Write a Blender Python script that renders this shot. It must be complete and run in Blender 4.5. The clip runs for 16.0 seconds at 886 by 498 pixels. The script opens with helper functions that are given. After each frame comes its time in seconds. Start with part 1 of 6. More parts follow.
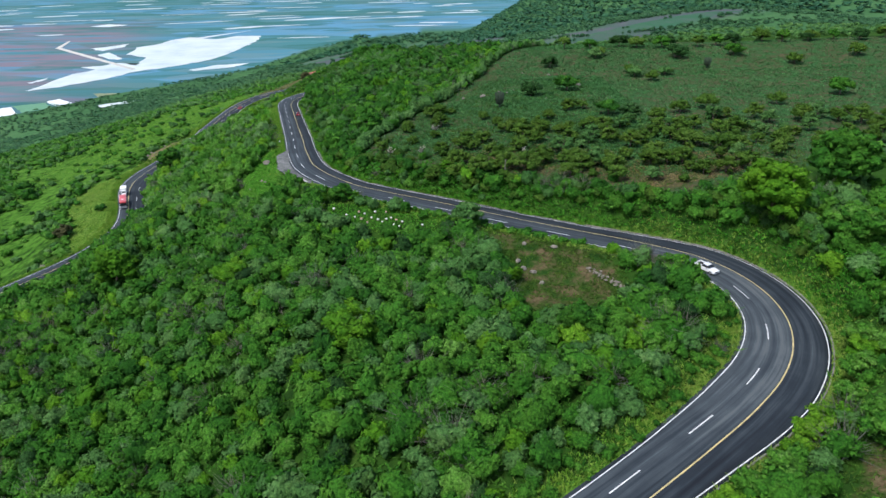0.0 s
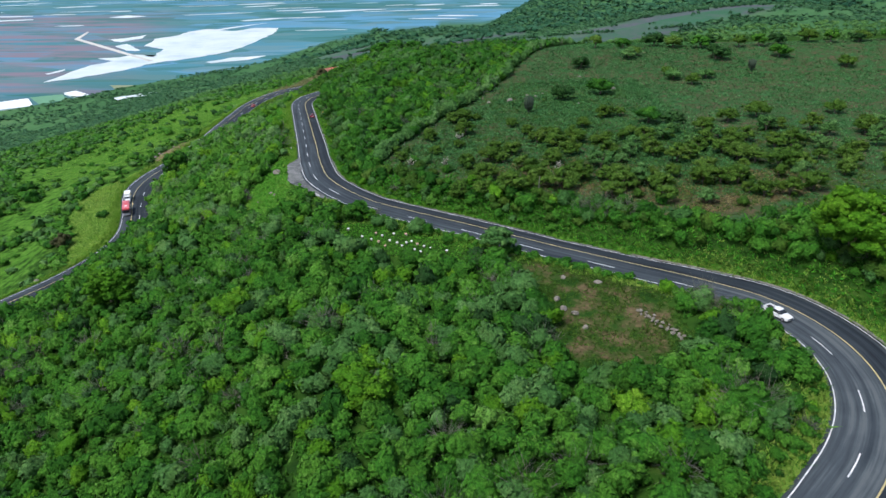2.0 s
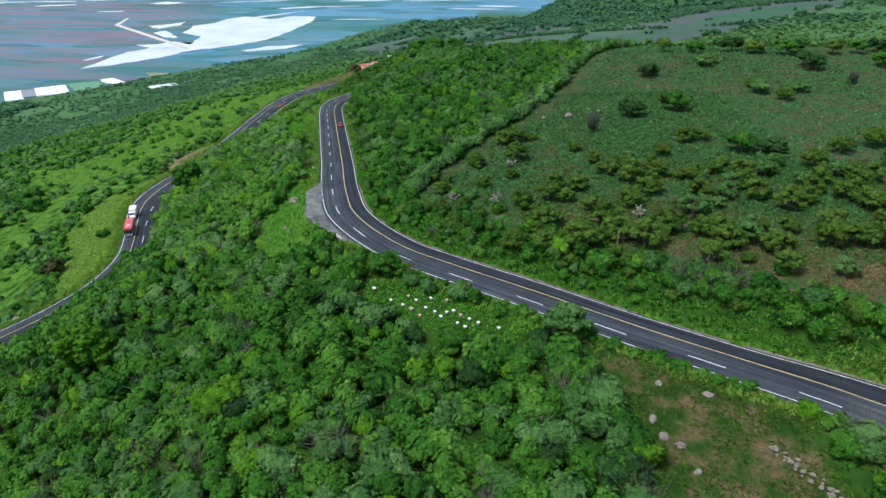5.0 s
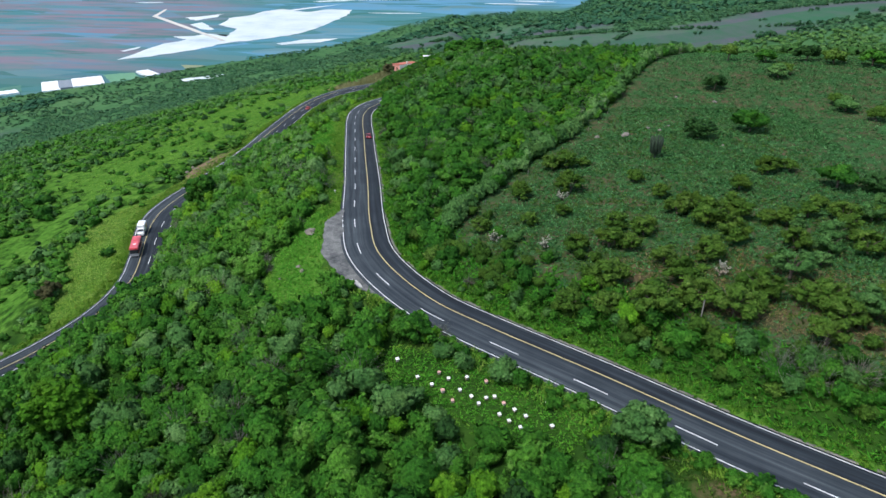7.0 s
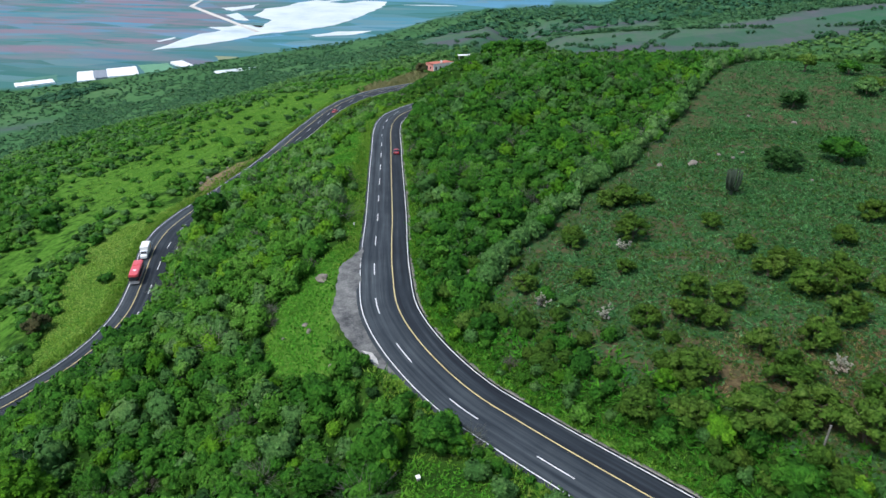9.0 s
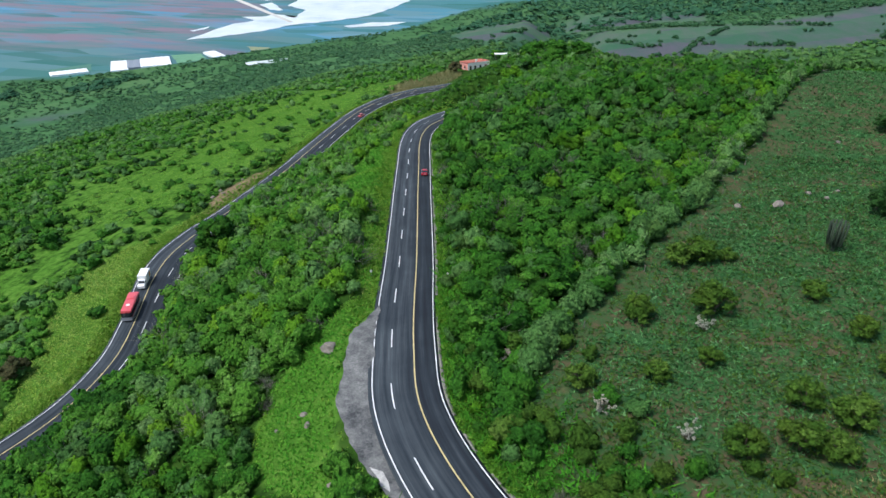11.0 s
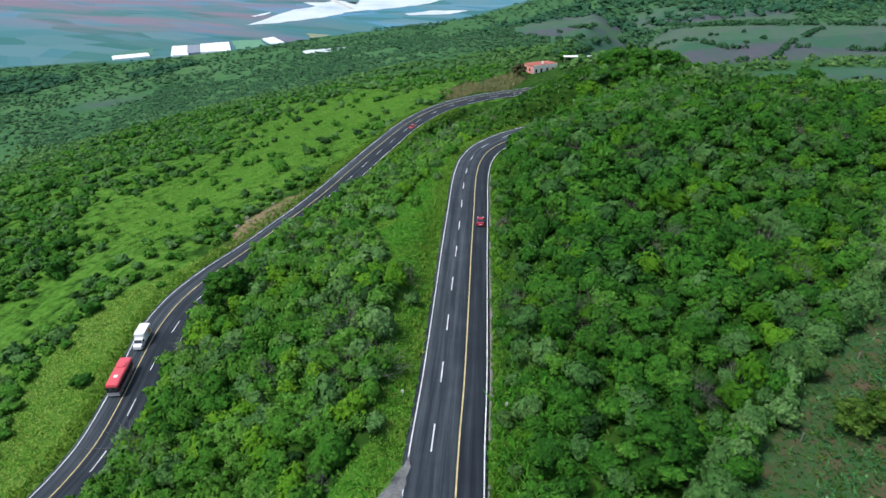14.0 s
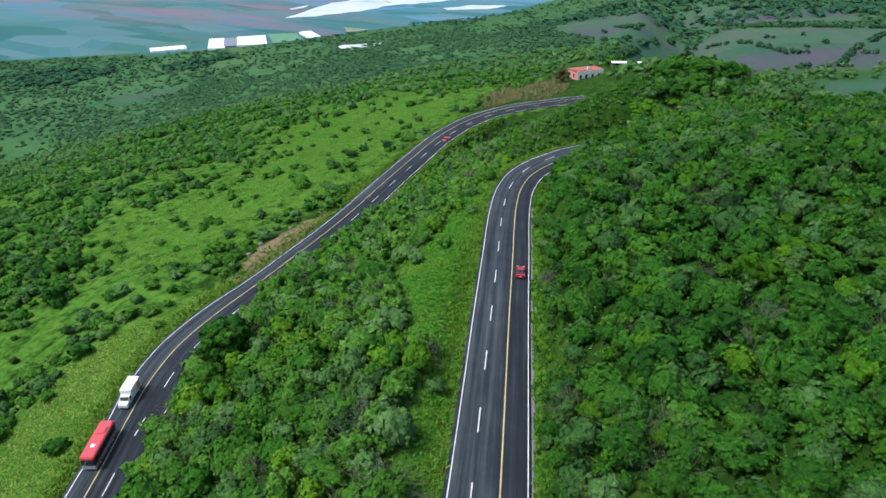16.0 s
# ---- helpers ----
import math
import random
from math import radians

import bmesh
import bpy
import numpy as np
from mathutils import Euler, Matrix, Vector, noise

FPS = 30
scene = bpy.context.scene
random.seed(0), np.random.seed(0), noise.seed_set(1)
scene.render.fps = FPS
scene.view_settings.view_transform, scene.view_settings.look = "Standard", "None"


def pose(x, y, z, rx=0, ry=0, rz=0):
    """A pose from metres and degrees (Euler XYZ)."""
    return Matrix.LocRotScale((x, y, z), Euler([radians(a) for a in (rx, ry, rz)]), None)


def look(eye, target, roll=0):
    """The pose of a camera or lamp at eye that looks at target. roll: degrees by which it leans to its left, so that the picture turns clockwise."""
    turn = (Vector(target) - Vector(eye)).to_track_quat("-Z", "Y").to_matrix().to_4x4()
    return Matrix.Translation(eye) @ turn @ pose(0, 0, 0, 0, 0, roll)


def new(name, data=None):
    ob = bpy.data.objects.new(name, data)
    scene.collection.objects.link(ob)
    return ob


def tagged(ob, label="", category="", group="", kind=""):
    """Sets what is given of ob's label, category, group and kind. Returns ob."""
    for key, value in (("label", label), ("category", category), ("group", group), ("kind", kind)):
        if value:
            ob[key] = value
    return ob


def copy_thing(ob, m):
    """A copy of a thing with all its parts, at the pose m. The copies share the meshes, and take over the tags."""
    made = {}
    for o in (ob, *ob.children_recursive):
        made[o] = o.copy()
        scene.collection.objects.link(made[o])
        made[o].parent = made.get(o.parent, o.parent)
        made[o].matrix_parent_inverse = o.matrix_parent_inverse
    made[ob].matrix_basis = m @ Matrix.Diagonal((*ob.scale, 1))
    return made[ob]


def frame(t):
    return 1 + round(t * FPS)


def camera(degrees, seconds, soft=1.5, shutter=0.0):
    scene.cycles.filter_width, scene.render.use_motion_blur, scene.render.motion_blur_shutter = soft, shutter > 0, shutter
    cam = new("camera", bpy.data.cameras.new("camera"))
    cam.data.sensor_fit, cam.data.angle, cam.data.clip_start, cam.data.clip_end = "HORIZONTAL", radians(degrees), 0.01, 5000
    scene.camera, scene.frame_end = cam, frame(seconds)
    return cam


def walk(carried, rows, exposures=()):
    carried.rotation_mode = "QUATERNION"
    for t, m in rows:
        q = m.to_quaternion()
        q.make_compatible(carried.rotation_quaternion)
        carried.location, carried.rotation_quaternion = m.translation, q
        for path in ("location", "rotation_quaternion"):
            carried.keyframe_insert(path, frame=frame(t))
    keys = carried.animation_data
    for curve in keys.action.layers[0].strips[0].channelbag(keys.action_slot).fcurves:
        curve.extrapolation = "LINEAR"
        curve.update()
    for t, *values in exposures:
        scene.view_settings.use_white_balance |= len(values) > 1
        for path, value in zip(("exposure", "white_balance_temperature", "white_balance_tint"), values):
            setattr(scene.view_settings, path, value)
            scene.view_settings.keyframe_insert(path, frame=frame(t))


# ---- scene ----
cam = camera(66.5, 16.0, soft=1.5, shutter=0.25)
# seconds, eye x, y, z in metres, then yaw, pitch and roll in degrees
ROWS = [
    (0.0, 0.08, 0.31, 99.85, -0.00, -24.37, -0.85),
    (0.5, -0.56, 4.45, 99.87, 0.44, -24.47, -0.75),
    (1.0, -1.18, 9.20, 99.86, 0.80, -24.60, -0.75),
    (1.5, -1.87, 14.45, 99.74, 1.08, -24.75, -0.68),
    (2.0, -2.54, 19.99, 99.64, 1.37, -24.91, -0.62),
    (2.5, -3.21, 25.78, 99.54, 1.71, -25.07, -0.56),
    (3.0, -3.91, 31.76, 99.42, 2.11, -25.22, -0.49),
    (3.5, -4.65, 37.90, 99.26, 2.57, -25.35, -0.42),
    (4.0, -5.43, 44.16, 99.09, 3.10, -25.47, -0.35),
    (6.5, -9.90, 76.44, 98.35, 6.40, -26.02, 0.06),
    (7.0, -10.92, 83.01, 98.29, 7.12, -26.15, 0.13),
    (7.5, -11.98, 89.62, 98.24, 7.83, -26.29, 0.19),
    (8.0, -13.09, 96.25, 98.22, 8.54, -26.45, 0.24),
    (8.5, -14.25, 102.90, 98.20, 9.25, -26.62, 0.27),
    (9.0, -15.47, 109.57, 98.18, 9.94, -26.80, 0.30),
    (11.5, -22.58, 142.78, 97.90, 13.52, -27.78, 0.29),
    (12.0, -24.21, 149.27, 97.82, 14.31, -27.97, 0.29),
    (12.5, -25.91, 155.67, 97.75, 15.13, -28.16, 0.30),
    (13.0, -27.67, 161.95, 97.70, 15.99, -28.33, 0.32),
    (13.5, -29.49, 168.12, 97.68, 16.87, -28.50, 0.35),
    (14.0, -31.37, 174.16, 97.69, 17.77, -28.66, 0.40),
    (14.5, -33.30, 180.12, 97.71, 18.66, -28.81, 0.45),
    (15.0, -35.30, 186.02, 97.69, 19.51, -28.95, 0.49),
    (15.5, -37.36, 191.94, 97.58, 20.28, -29.08, 0.50),
    (16.0, -39.52, 198.01, 97.24, 20.88, -29.20, 0.47),
]
walk(cam, [(t, pose(x, y, z, 90 + pitch, 0, yaw) @ pose(0, 0, 0, 0, 0, roll)) for t, x, y, z, yaw, pitch, roll in ROWS])

# ---- sky and light: bright overcast ----
world = bpy.data.worlds.new("sky")
scene.world = world
world.use_nodes = True
wn = world.node_tree
sky = wn.nodes.new("ShaderNodeTexSky")
sky.sky_type = "NISHITA"
sky.sun_disc = False
sky.sun_elevation, sky.sun_rotation = radians(60), radians(228)
sky.air_density, sky.dust_density, sky.ozone_density = 1.2, 2.6, 1.0
wn.links.new(sky.outputs[0], wn.nodes["Background"].inputs[0])
wn.nodes["Background"].inputs[1].default_value = 0.112
sun_data = bpy.data.lights.new("sun", "SUN")
sun_data.energy, sun_data.angle, sun_data.color = 1.75, radians(14), (0.96, 0.985, 1.0)
sun = new("sun", sun_data)
# the light comes from behind the camera and from its left
sun.matrix_world = look((-86, -76, 200), (0, 0, 0))
scene.view_settings.exposure = 0.87

# ---- materials ----
def material(name, rough=0.8, spec=0.3, metal=0.0):
    m = bpy.data.materials.new(name)
    m.use_nodes = True
    b = m.node_tree.nodes["Principled BSDF"]
    b.inputs["Roughness"].default_value = rough
    b.inputs["Specular IOR Level"].default_value = spec
    b.inputs["Metallic"].default_value = metal
    return m, m.node_tree, b


def node(nt, kind, **values):
    n = nt.nodes.new(kind)
    for key, value in values.items():
        if key == "op":
            n.operation = value
        elif key == "blend":
            n.data_type, n.blend_type = "RGBA", value
        else:
            n.inputs[key.replace("_", " ")].default_value = value
    return n


def ramp(nt, source, stops):
    n = nt.nodes.new("ShaderNodeValToRGB")
    els = n.color_ramp.elements
    while len(els) < len(stops):
        els.new(0.5)
    for e, (p, c) in zip(els, stops):
        e.position = p
        e.color = (*c, 1) if len(c) == 3 else c
    nt.links.new(source, n.inputs[0])
    return n.outputs[0]


def grey(a):
    return (a, a, a)


def world_place(nt):
    return nt.nodes.new("ShaderNodeNewGeometry").outputs["Position"]


def noise_of(nt, scale, detail=4.0, rough=0.6, place=None, squash=None):
    n = node(nt, "ShaderNodeTexNoise", Scale=scale, Detail=detail, Roughness=rough)
    p = place or world_place(nt)
    if squash:
        mp = nt.nodes.new("ShaderNodeMapping")
        mp.inputs["Scale"].default_value = squash
        nt.links.new(p, mp.inputs[0])
        p = mp.outputs[0]
    nt.links.new(p, n.inputs["Vector"])
    return n.outputs["Fac"]


def mix(nt, fac, a, b, blend="MIX"):
    n = nt.nodes.new("ShaderNodeMix")
    n.data_type, n.blend_type = "RGBA", blend
    for sock, v in ((n.inputs[0], fac), (n.inputs[6], a), (n.inputs[7], b)):
        if isinstance(v, bpy.types.NodeSocket):
            nt.links.new(v, sock)
        elif isinstance(v, tuple):
            sock.default_value = (*v, 1)
        else:
            sock.default_value = v
    return n.outputs[2]


def maths(nt, op, a, b=0.0, clamp=False):
    n = nt.nodes.new("ShaderNodeMath")
    n.operation, n.use_clamp = op, clamp
    for sock, v in ((n.inputs[0], a), (n.inputs[1], b)):
        if isinstance(v, bpy.types.NodeSocket):
            nt.links.new(v, sock)
        else:
            sock.default_value = v
    return n.outputs[0]


def attribute(nt, name):
    n = nt.nodes.new("ShaderNodeAttribute")
    n.attribute_name = name
    return n.outputs["Fac"]


def bump(nt, b, height, strength=0.5, distance=0.05):
    n = node(nt, "ShaderNodeBump", Strength=strength, Distance=distance)
    nt.links.new(height, n.inputs["Height"])
    nt.links.new(n.outputs[0], b.inputs["Normal"])


def plain(name, color, rough=0.6, spec=0.4, metal=0.0, grain=8.0, amount=0.25):
    """A surface of one colour with mottling at two scales and a fine relief."""
    m, nt, b = material(name, rough, spec, metal)
    fine, wide = noise_of(nt, grain), noise_of(nt, grain / 9)
    dark = tuple(c * (1 - amount) for c in color)
    light = tuple(min(1.0, c * (1 + amount)) for c in color)
    c = mix(nt, ramp(nt, fine, [(0.3, grey(0)), (0.7, grey(1))]), dark, light)
    c = mix(nt, maths(nt, "MULTIPLY", wide, 0.5), c, color)
    nt.links.new(c, b.inputs["Base Color"])
    bump(nt, b, fine, 0.25, 0.02)
    return m


def foliage(name, deep, mid, light, pale, gaps=0.70):
    """Leaves: each plant has a tone of its own, each leaf differs a little, and patches of the slope differ from one another."""
    m, nt, b = material(name, 0.7, 0.06)
    tone = attribute(nt, "tone")
    geo = nt.nodes.new("ShaderNodeNewGeometry")
    leaf = geo.outputs["Random Per Island"]
    patch = noise_of(nt, 0.045, 3)
    f = maths(nt, "ADD", maths(nt, "MULTIPLY", tone, 0.74), maths(nt, "MULTIPLY", leaf, 0.20))
    f = maths(nt, "ADD", f, maths(nt, "MULTIPLY", maths(nt, "SUBTRACT", patch, 0.5), 0.30))
    c = ramp(nt, f, [(0.0, deep), (0.38, mid), (0.72, light), (1.0, pale)])
    dry = ramp(nt, noise_of(nt, 0.16, 3, 0.65), [(0.50, grey(0.0)), (0.68, grey(0.32))])
    c = mix(nt, dry, c, (mid[0] * 1.75, mid[1] * 0.95, mid[2] * 0.9))
    # dark specks put the shade of gaps between leaves into the colour
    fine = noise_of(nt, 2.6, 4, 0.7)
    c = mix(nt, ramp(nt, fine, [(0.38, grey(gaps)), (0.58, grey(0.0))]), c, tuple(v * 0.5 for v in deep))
    nt.links.new(c, b.inputs["Base Color"])
    bump(nt, b, fine, 0.9, 0.5)
    return m


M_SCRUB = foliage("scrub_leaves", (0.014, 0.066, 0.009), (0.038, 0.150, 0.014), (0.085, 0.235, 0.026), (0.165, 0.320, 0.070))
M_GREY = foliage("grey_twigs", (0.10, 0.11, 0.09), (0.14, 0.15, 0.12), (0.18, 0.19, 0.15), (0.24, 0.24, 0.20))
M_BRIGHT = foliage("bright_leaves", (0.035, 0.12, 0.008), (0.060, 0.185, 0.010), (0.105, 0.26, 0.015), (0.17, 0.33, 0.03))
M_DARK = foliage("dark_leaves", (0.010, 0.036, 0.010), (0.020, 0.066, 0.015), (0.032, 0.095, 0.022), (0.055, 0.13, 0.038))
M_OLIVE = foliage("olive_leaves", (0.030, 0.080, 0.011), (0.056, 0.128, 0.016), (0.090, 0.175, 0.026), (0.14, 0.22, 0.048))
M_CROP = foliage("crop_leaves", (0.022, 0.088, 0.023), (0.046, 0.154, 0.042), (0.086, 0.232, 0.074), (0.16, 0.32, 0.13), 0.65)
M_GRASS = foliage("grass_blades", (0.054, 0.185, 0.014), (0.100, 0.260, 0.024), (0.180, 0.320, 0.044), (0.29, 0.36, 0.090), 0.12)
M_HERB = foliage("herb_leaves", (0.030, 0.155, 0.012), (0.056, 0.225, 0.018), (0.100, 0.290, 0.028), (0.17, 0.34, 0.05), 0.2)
# leaves far off: the blue of distance haze is mixed into their colours
M_FAR = foliage("hazed_far_scrub_leaves", (0.020, 0.072, 0.031), (0.038, 0.114, 0.047), (0.064, 0.155, 0.062), (0.105, 0.20, 0.088))
M_WOODS = foliage("hazed_mountain_leaves", (0.020, 0.078, 0.040), (0.036, 0.116, 0.056), (0.058, 0.158, 0.074), (0.10, 0.21, 0.10))
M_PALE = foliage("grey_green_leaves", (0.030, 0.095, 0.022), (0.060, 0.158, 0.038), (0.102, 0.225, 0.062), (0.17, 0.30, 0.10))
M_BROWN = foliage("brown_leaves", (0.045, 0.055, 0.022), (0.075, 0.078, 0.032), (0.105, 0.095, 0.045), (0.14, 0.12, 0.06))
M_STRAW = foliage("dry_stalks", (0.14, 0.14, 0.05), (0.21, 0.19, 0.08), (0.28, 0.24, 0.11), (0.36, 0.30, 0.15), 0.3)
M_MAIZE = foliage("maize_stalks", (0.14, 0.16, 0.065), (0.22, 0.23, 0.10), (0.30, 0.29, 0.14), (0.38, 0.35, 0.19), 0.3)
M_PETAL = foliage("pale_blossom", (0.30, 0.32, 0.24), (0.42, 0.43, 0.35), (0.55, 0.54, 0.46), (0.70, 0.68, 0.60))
M_BARK = plain("bark", (0.11, 0.09, 0.07), 0.9, 0.2, grain=6)
M_STONE = plain("pale_stone", (0.19, 0.17, 0.145), 0.85, 0.2, grain=2.5, amount=0.4)
M_CONCRETE = plain("concrete", (0.17, 0.165, 0.145), 0.85, 0.3, grain=1.6, amount=0.35)
M_WHITE = plain("white_road_paint", (0.62, 0.63, 0.63), 0.6, 0.4, grain=0.9, amount=0.4)
M_YELLOW = plain("yellow_road_paint", (0.50, 0.41, 0.19), 0.6, 0.4, grain=0.9, amount=0.35)


def asphalt():
    m, nt, b = material("asphalt", 0.82, 0.16)
    across, along = attribute(nt, "across"), attribute(nt, "along")
    wheel = maths(nt, "SINE", maths(nt, "MULTIPLY", across, 3.7))
    comb = nt.nodes.new("ShaderNodeCombineXYZ")
    nt.links.new(maths(nt, "MULTIPLY", along, 0.035), comb.inputs[0])
    nt.links.new(maths(nt, "MULTIPLY", across, 1.3), comb.inputs[1])
    streak = noise_of(nt, 1.0, 5, 0.65, comb.outputs[0])
    grain, blotch = noise_of(nt, 9.0, 2), noise_of(nt, 0.16, 4)
    worn = ramp(nt, across, [(0.0, grey(1)), (0.42, grey(0.95)), (0.60, grey(0.25)), (1.0, grey(0.0))])
    lane = maths(nt, "MULTIPLY", attribute(nt, "lane"), 1.0)
    f = maths(nt, "ADD", maths(nt, "SUBTRACT", maths(nt, "MULTIPLY", streak, 1.15), 0.26), maths(nt, "MULTIPLY", wheel, 0.06))
    f = maths(nt, "ADD", f, maths(nt, "MULTIPLY", blotch, 0.35))
    f = maths(nt, "ADD", f, maths(nt, "MULTIPLY", lane, 0.20))
    c = ramp(nt, f, [(0.28, (0.010, 0.013, 0.018)), (0.55, (0.022, 0.030, 0.038)), (0.85, (0.062, 0.076, 0.086)), (1.0, (0.105, 0.120, 0.126))])
    c = mix(nt, maths(nt, "MULTIPLY", grain, 0.35), c, (0.02, 0.022, 0.028))
    nt.links.new(c, b.inputs["Base Color"])
    bump(nt, b, grain, 0.3, 0.01)
    return m


M_ASPHALT = asphalt()


def ground_material():
    """Earth under scrub, with grass, crop and bare soil where the land has them, and the fields of the plain far below."""
    m, nt, b = material("earth_and_grass", 0.95, 0.02)
    fine, mid, wide = noise_of(nt, 2.2, 5), noise_of(nt, 0.25, 5), noise_of(nt, 0.035, 4)
    under = ramp(nt, mid, [(0.3, (0.012, 0.036, 0.007)), (0.55, (0.026, 0.070, 0.010)), (0.8, (0.062, 0.100, 0.022))])
    tussock = noise_of(nt, 0.7, 5, 0.7)
    g = maths(nt, "ADD", maths(nt, "MULTIPLY", mid, 0.40), maths(nt, "MULTIPLY", tussock, 0.45))
    g = maths(nt, "ADD", g, maths(nt, "MULTIPLY", wide, 0.15))
    grass = ramp(nt, g, [(0.34, (0.024, 0.076, 0.010)), (0.45, (0.046, 0.128, 0.015)), (0.55, (0.074, 0.168, 0.024)), (0.64, (0.114, 0.205, 0.040)), (0.76, (0.17, 0.22, 0.070))])
    speck = noise_of(nt, 1.5, 5, 0.75)
    crop = ramp(nt, maths(nt, "ADD", maths(nt, "MULTIPLY", speck, 0.7), maths(nt, "SUBTRACT", maths(nt, "MULTIPLY", mid, 0.7), 0.22)),
                [(0.34, (0.090, 0.070, 0.042)), (0.42, (0.062, 0.064, 0.031)), (0.48, (0.036, 0.070, 0.025)), (0.60, (0.030, 0.094, 0.031))])
    soil = ramp(nt, maths(nt, "ADD", maths(nt, "MULTIPLY", mid, 0.35), maths(nt, "MULTIPLY", speck, 0.65)),
                [(0.38, (0.042, 0.030, 0.016)), (0.5, (0.080, 0.060, 0.032)), (0.64, (0.13, 0.105, 0.055))])
    # the far slopes carry the same haze blue in the ground colour
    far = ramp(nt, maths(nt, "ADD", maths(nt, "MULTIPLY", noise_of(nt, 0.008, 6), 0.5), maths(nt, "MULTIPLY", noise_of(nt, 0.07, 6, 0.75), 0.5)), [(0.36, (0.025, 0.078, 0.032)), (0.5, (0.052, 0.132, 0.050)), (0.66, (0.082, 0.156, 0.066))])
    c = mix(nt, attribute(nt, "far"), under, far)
    for name, col in (("grass", grass), ("crop", crop), ("soil", soil)):
        edge = maths(nt, "ADD", attribute(nt, name), maths(nt, "MULTIPLY", maths(nt, "SUBTRACT", mid, 0.5), 0.9))
        c = mix(nt, ramp(nt, edge, [(0.42, grey(0)), (0.58, grey(1))]), c, col)
    dirt = ramp(nt, speck, [(0.35, (0.11, 0.085, 0.045)), (0.65, (0.26, 0.20, 0.12))])
    c = mix(nt, ramp(nt, maths(nt, "ADD", attribute(nt, "dirt"), maths(nt, "MULTIPLY", maths(nt, "SUBTRACT", mid, 0.5), 0.9)), [(0.42, grey(0)), (0.58, grey(1))]), c, dirt)
    # tilled fields on the far shelf: grey-violet soil and thin green
    till = ramp(nt, noise_of(nt, 0.05, 7, 0.75, None, (1, 0.3, 1)), [(0.38, (0.030, 0.100, 0.054)), (0.50, (0.060, 0.095, 0.075)), (0.60, (0.090, 0.090, 0.098))])
    tm = nt.nodes.new("ShaderNodeMapping")
    tm.inputs["Scale"].default_value, tm.inputs["Rotation"].default_value = (0.006, 0.014, 0.0), (0, 0, 0.5)
    nt.links.new(world_place(nt), tm.inputs[0])
    plot = node(nt, "ShaderNodeTexVoronoi", Scale=1.0)
    nt.links.new(tm.outputs[0], plot.inputs["Vector"])
    ps = nt.nodes.new("ShaderNodeSeparateColor")
    nt.links.new(plot.outputs["Color"], ps.inputs[0])
    till = mix(nt, 0.55, till, ramp(nt, ps.outputs[0], [(0.0, (0.074, 0.074, 0.096)), (0.52, (0.092, 0.096, 0.114)), (0.60, (0.034, 0.105, 0.056)), (0.8, (0.046, 0.130, 0.070)), (1.0, (0.090, 0.130, 0.082))]))
    c = mix(nt, attribute(nt, "till"), c, till)
    # the plain: long parcels in green, blue-grey and dull red, with distance haze painted into the blues
    mp = nt.nodes.new("ShaderNodeMapping")
    mp.inputs["Scale"].default_value = (0.0022, 0.0060, 0.0)
    mp.inputs["Rotation"].default_value = (0, 0, 0.12)
    nt.links.new(world_place(nt), mp.inputs[0])
    cells = node(nt, "ShaderNodeTexVoronoi", Scale=1.0)
    nt.links.new(mp.outputs[0], cells.inputs["Vector"])
    sep = nt.nodes.new("ShaderNodeSeparateColor")
    nt.links.new(cells.outputs["Color"], sep.inputs[0])
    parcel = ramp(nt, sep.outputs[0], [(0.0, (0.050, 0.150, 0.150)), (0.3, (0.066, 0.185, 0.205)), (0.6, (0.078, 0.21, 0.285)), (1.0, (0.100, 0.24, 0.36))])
    # nearer parcels are greener and hold less of the haze blue
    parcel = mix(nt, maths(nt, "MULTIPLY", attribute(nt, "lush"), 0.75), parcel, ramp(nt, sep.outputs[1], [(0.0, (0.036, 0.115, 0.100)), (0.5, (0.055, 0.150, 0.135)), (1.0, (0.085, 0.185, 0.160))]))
    band = noise_of(nt, 1.0, 6, 0.7, None, (0.0022, 0.012, 0.0))
    small = node(nt, "ShaderNodeTexVoronoi", Scale=3.2)
    nt.links.new(mp.outputs[0], small.inputs["Vector"])
    sep2 = nt.nodes.new("ShaderNodeSeparateColor")
    nt.links.new(small.outputs["Color"], sep2.inputs[0])
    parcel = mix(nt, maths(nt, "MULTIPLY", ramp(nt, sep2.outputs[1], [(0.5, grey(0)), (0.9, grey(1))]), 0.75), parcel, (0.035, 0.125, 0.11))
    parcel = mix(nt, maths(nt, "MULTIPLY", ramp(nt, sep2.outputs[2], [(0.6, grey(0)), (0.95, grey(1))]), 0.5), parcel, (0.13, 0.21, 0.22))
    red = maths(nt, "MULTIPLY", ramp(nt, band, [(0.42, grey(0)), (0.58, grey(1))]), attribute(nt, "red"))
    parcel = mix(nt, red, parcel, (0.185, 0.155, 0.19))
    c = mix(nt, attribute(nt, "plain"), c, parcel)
    nt.links.new(c, b.inputs["Base Color"])
    bump(nt, b, fine, 0.6, 0.12)
    return m


M_GROUND = ground_material()

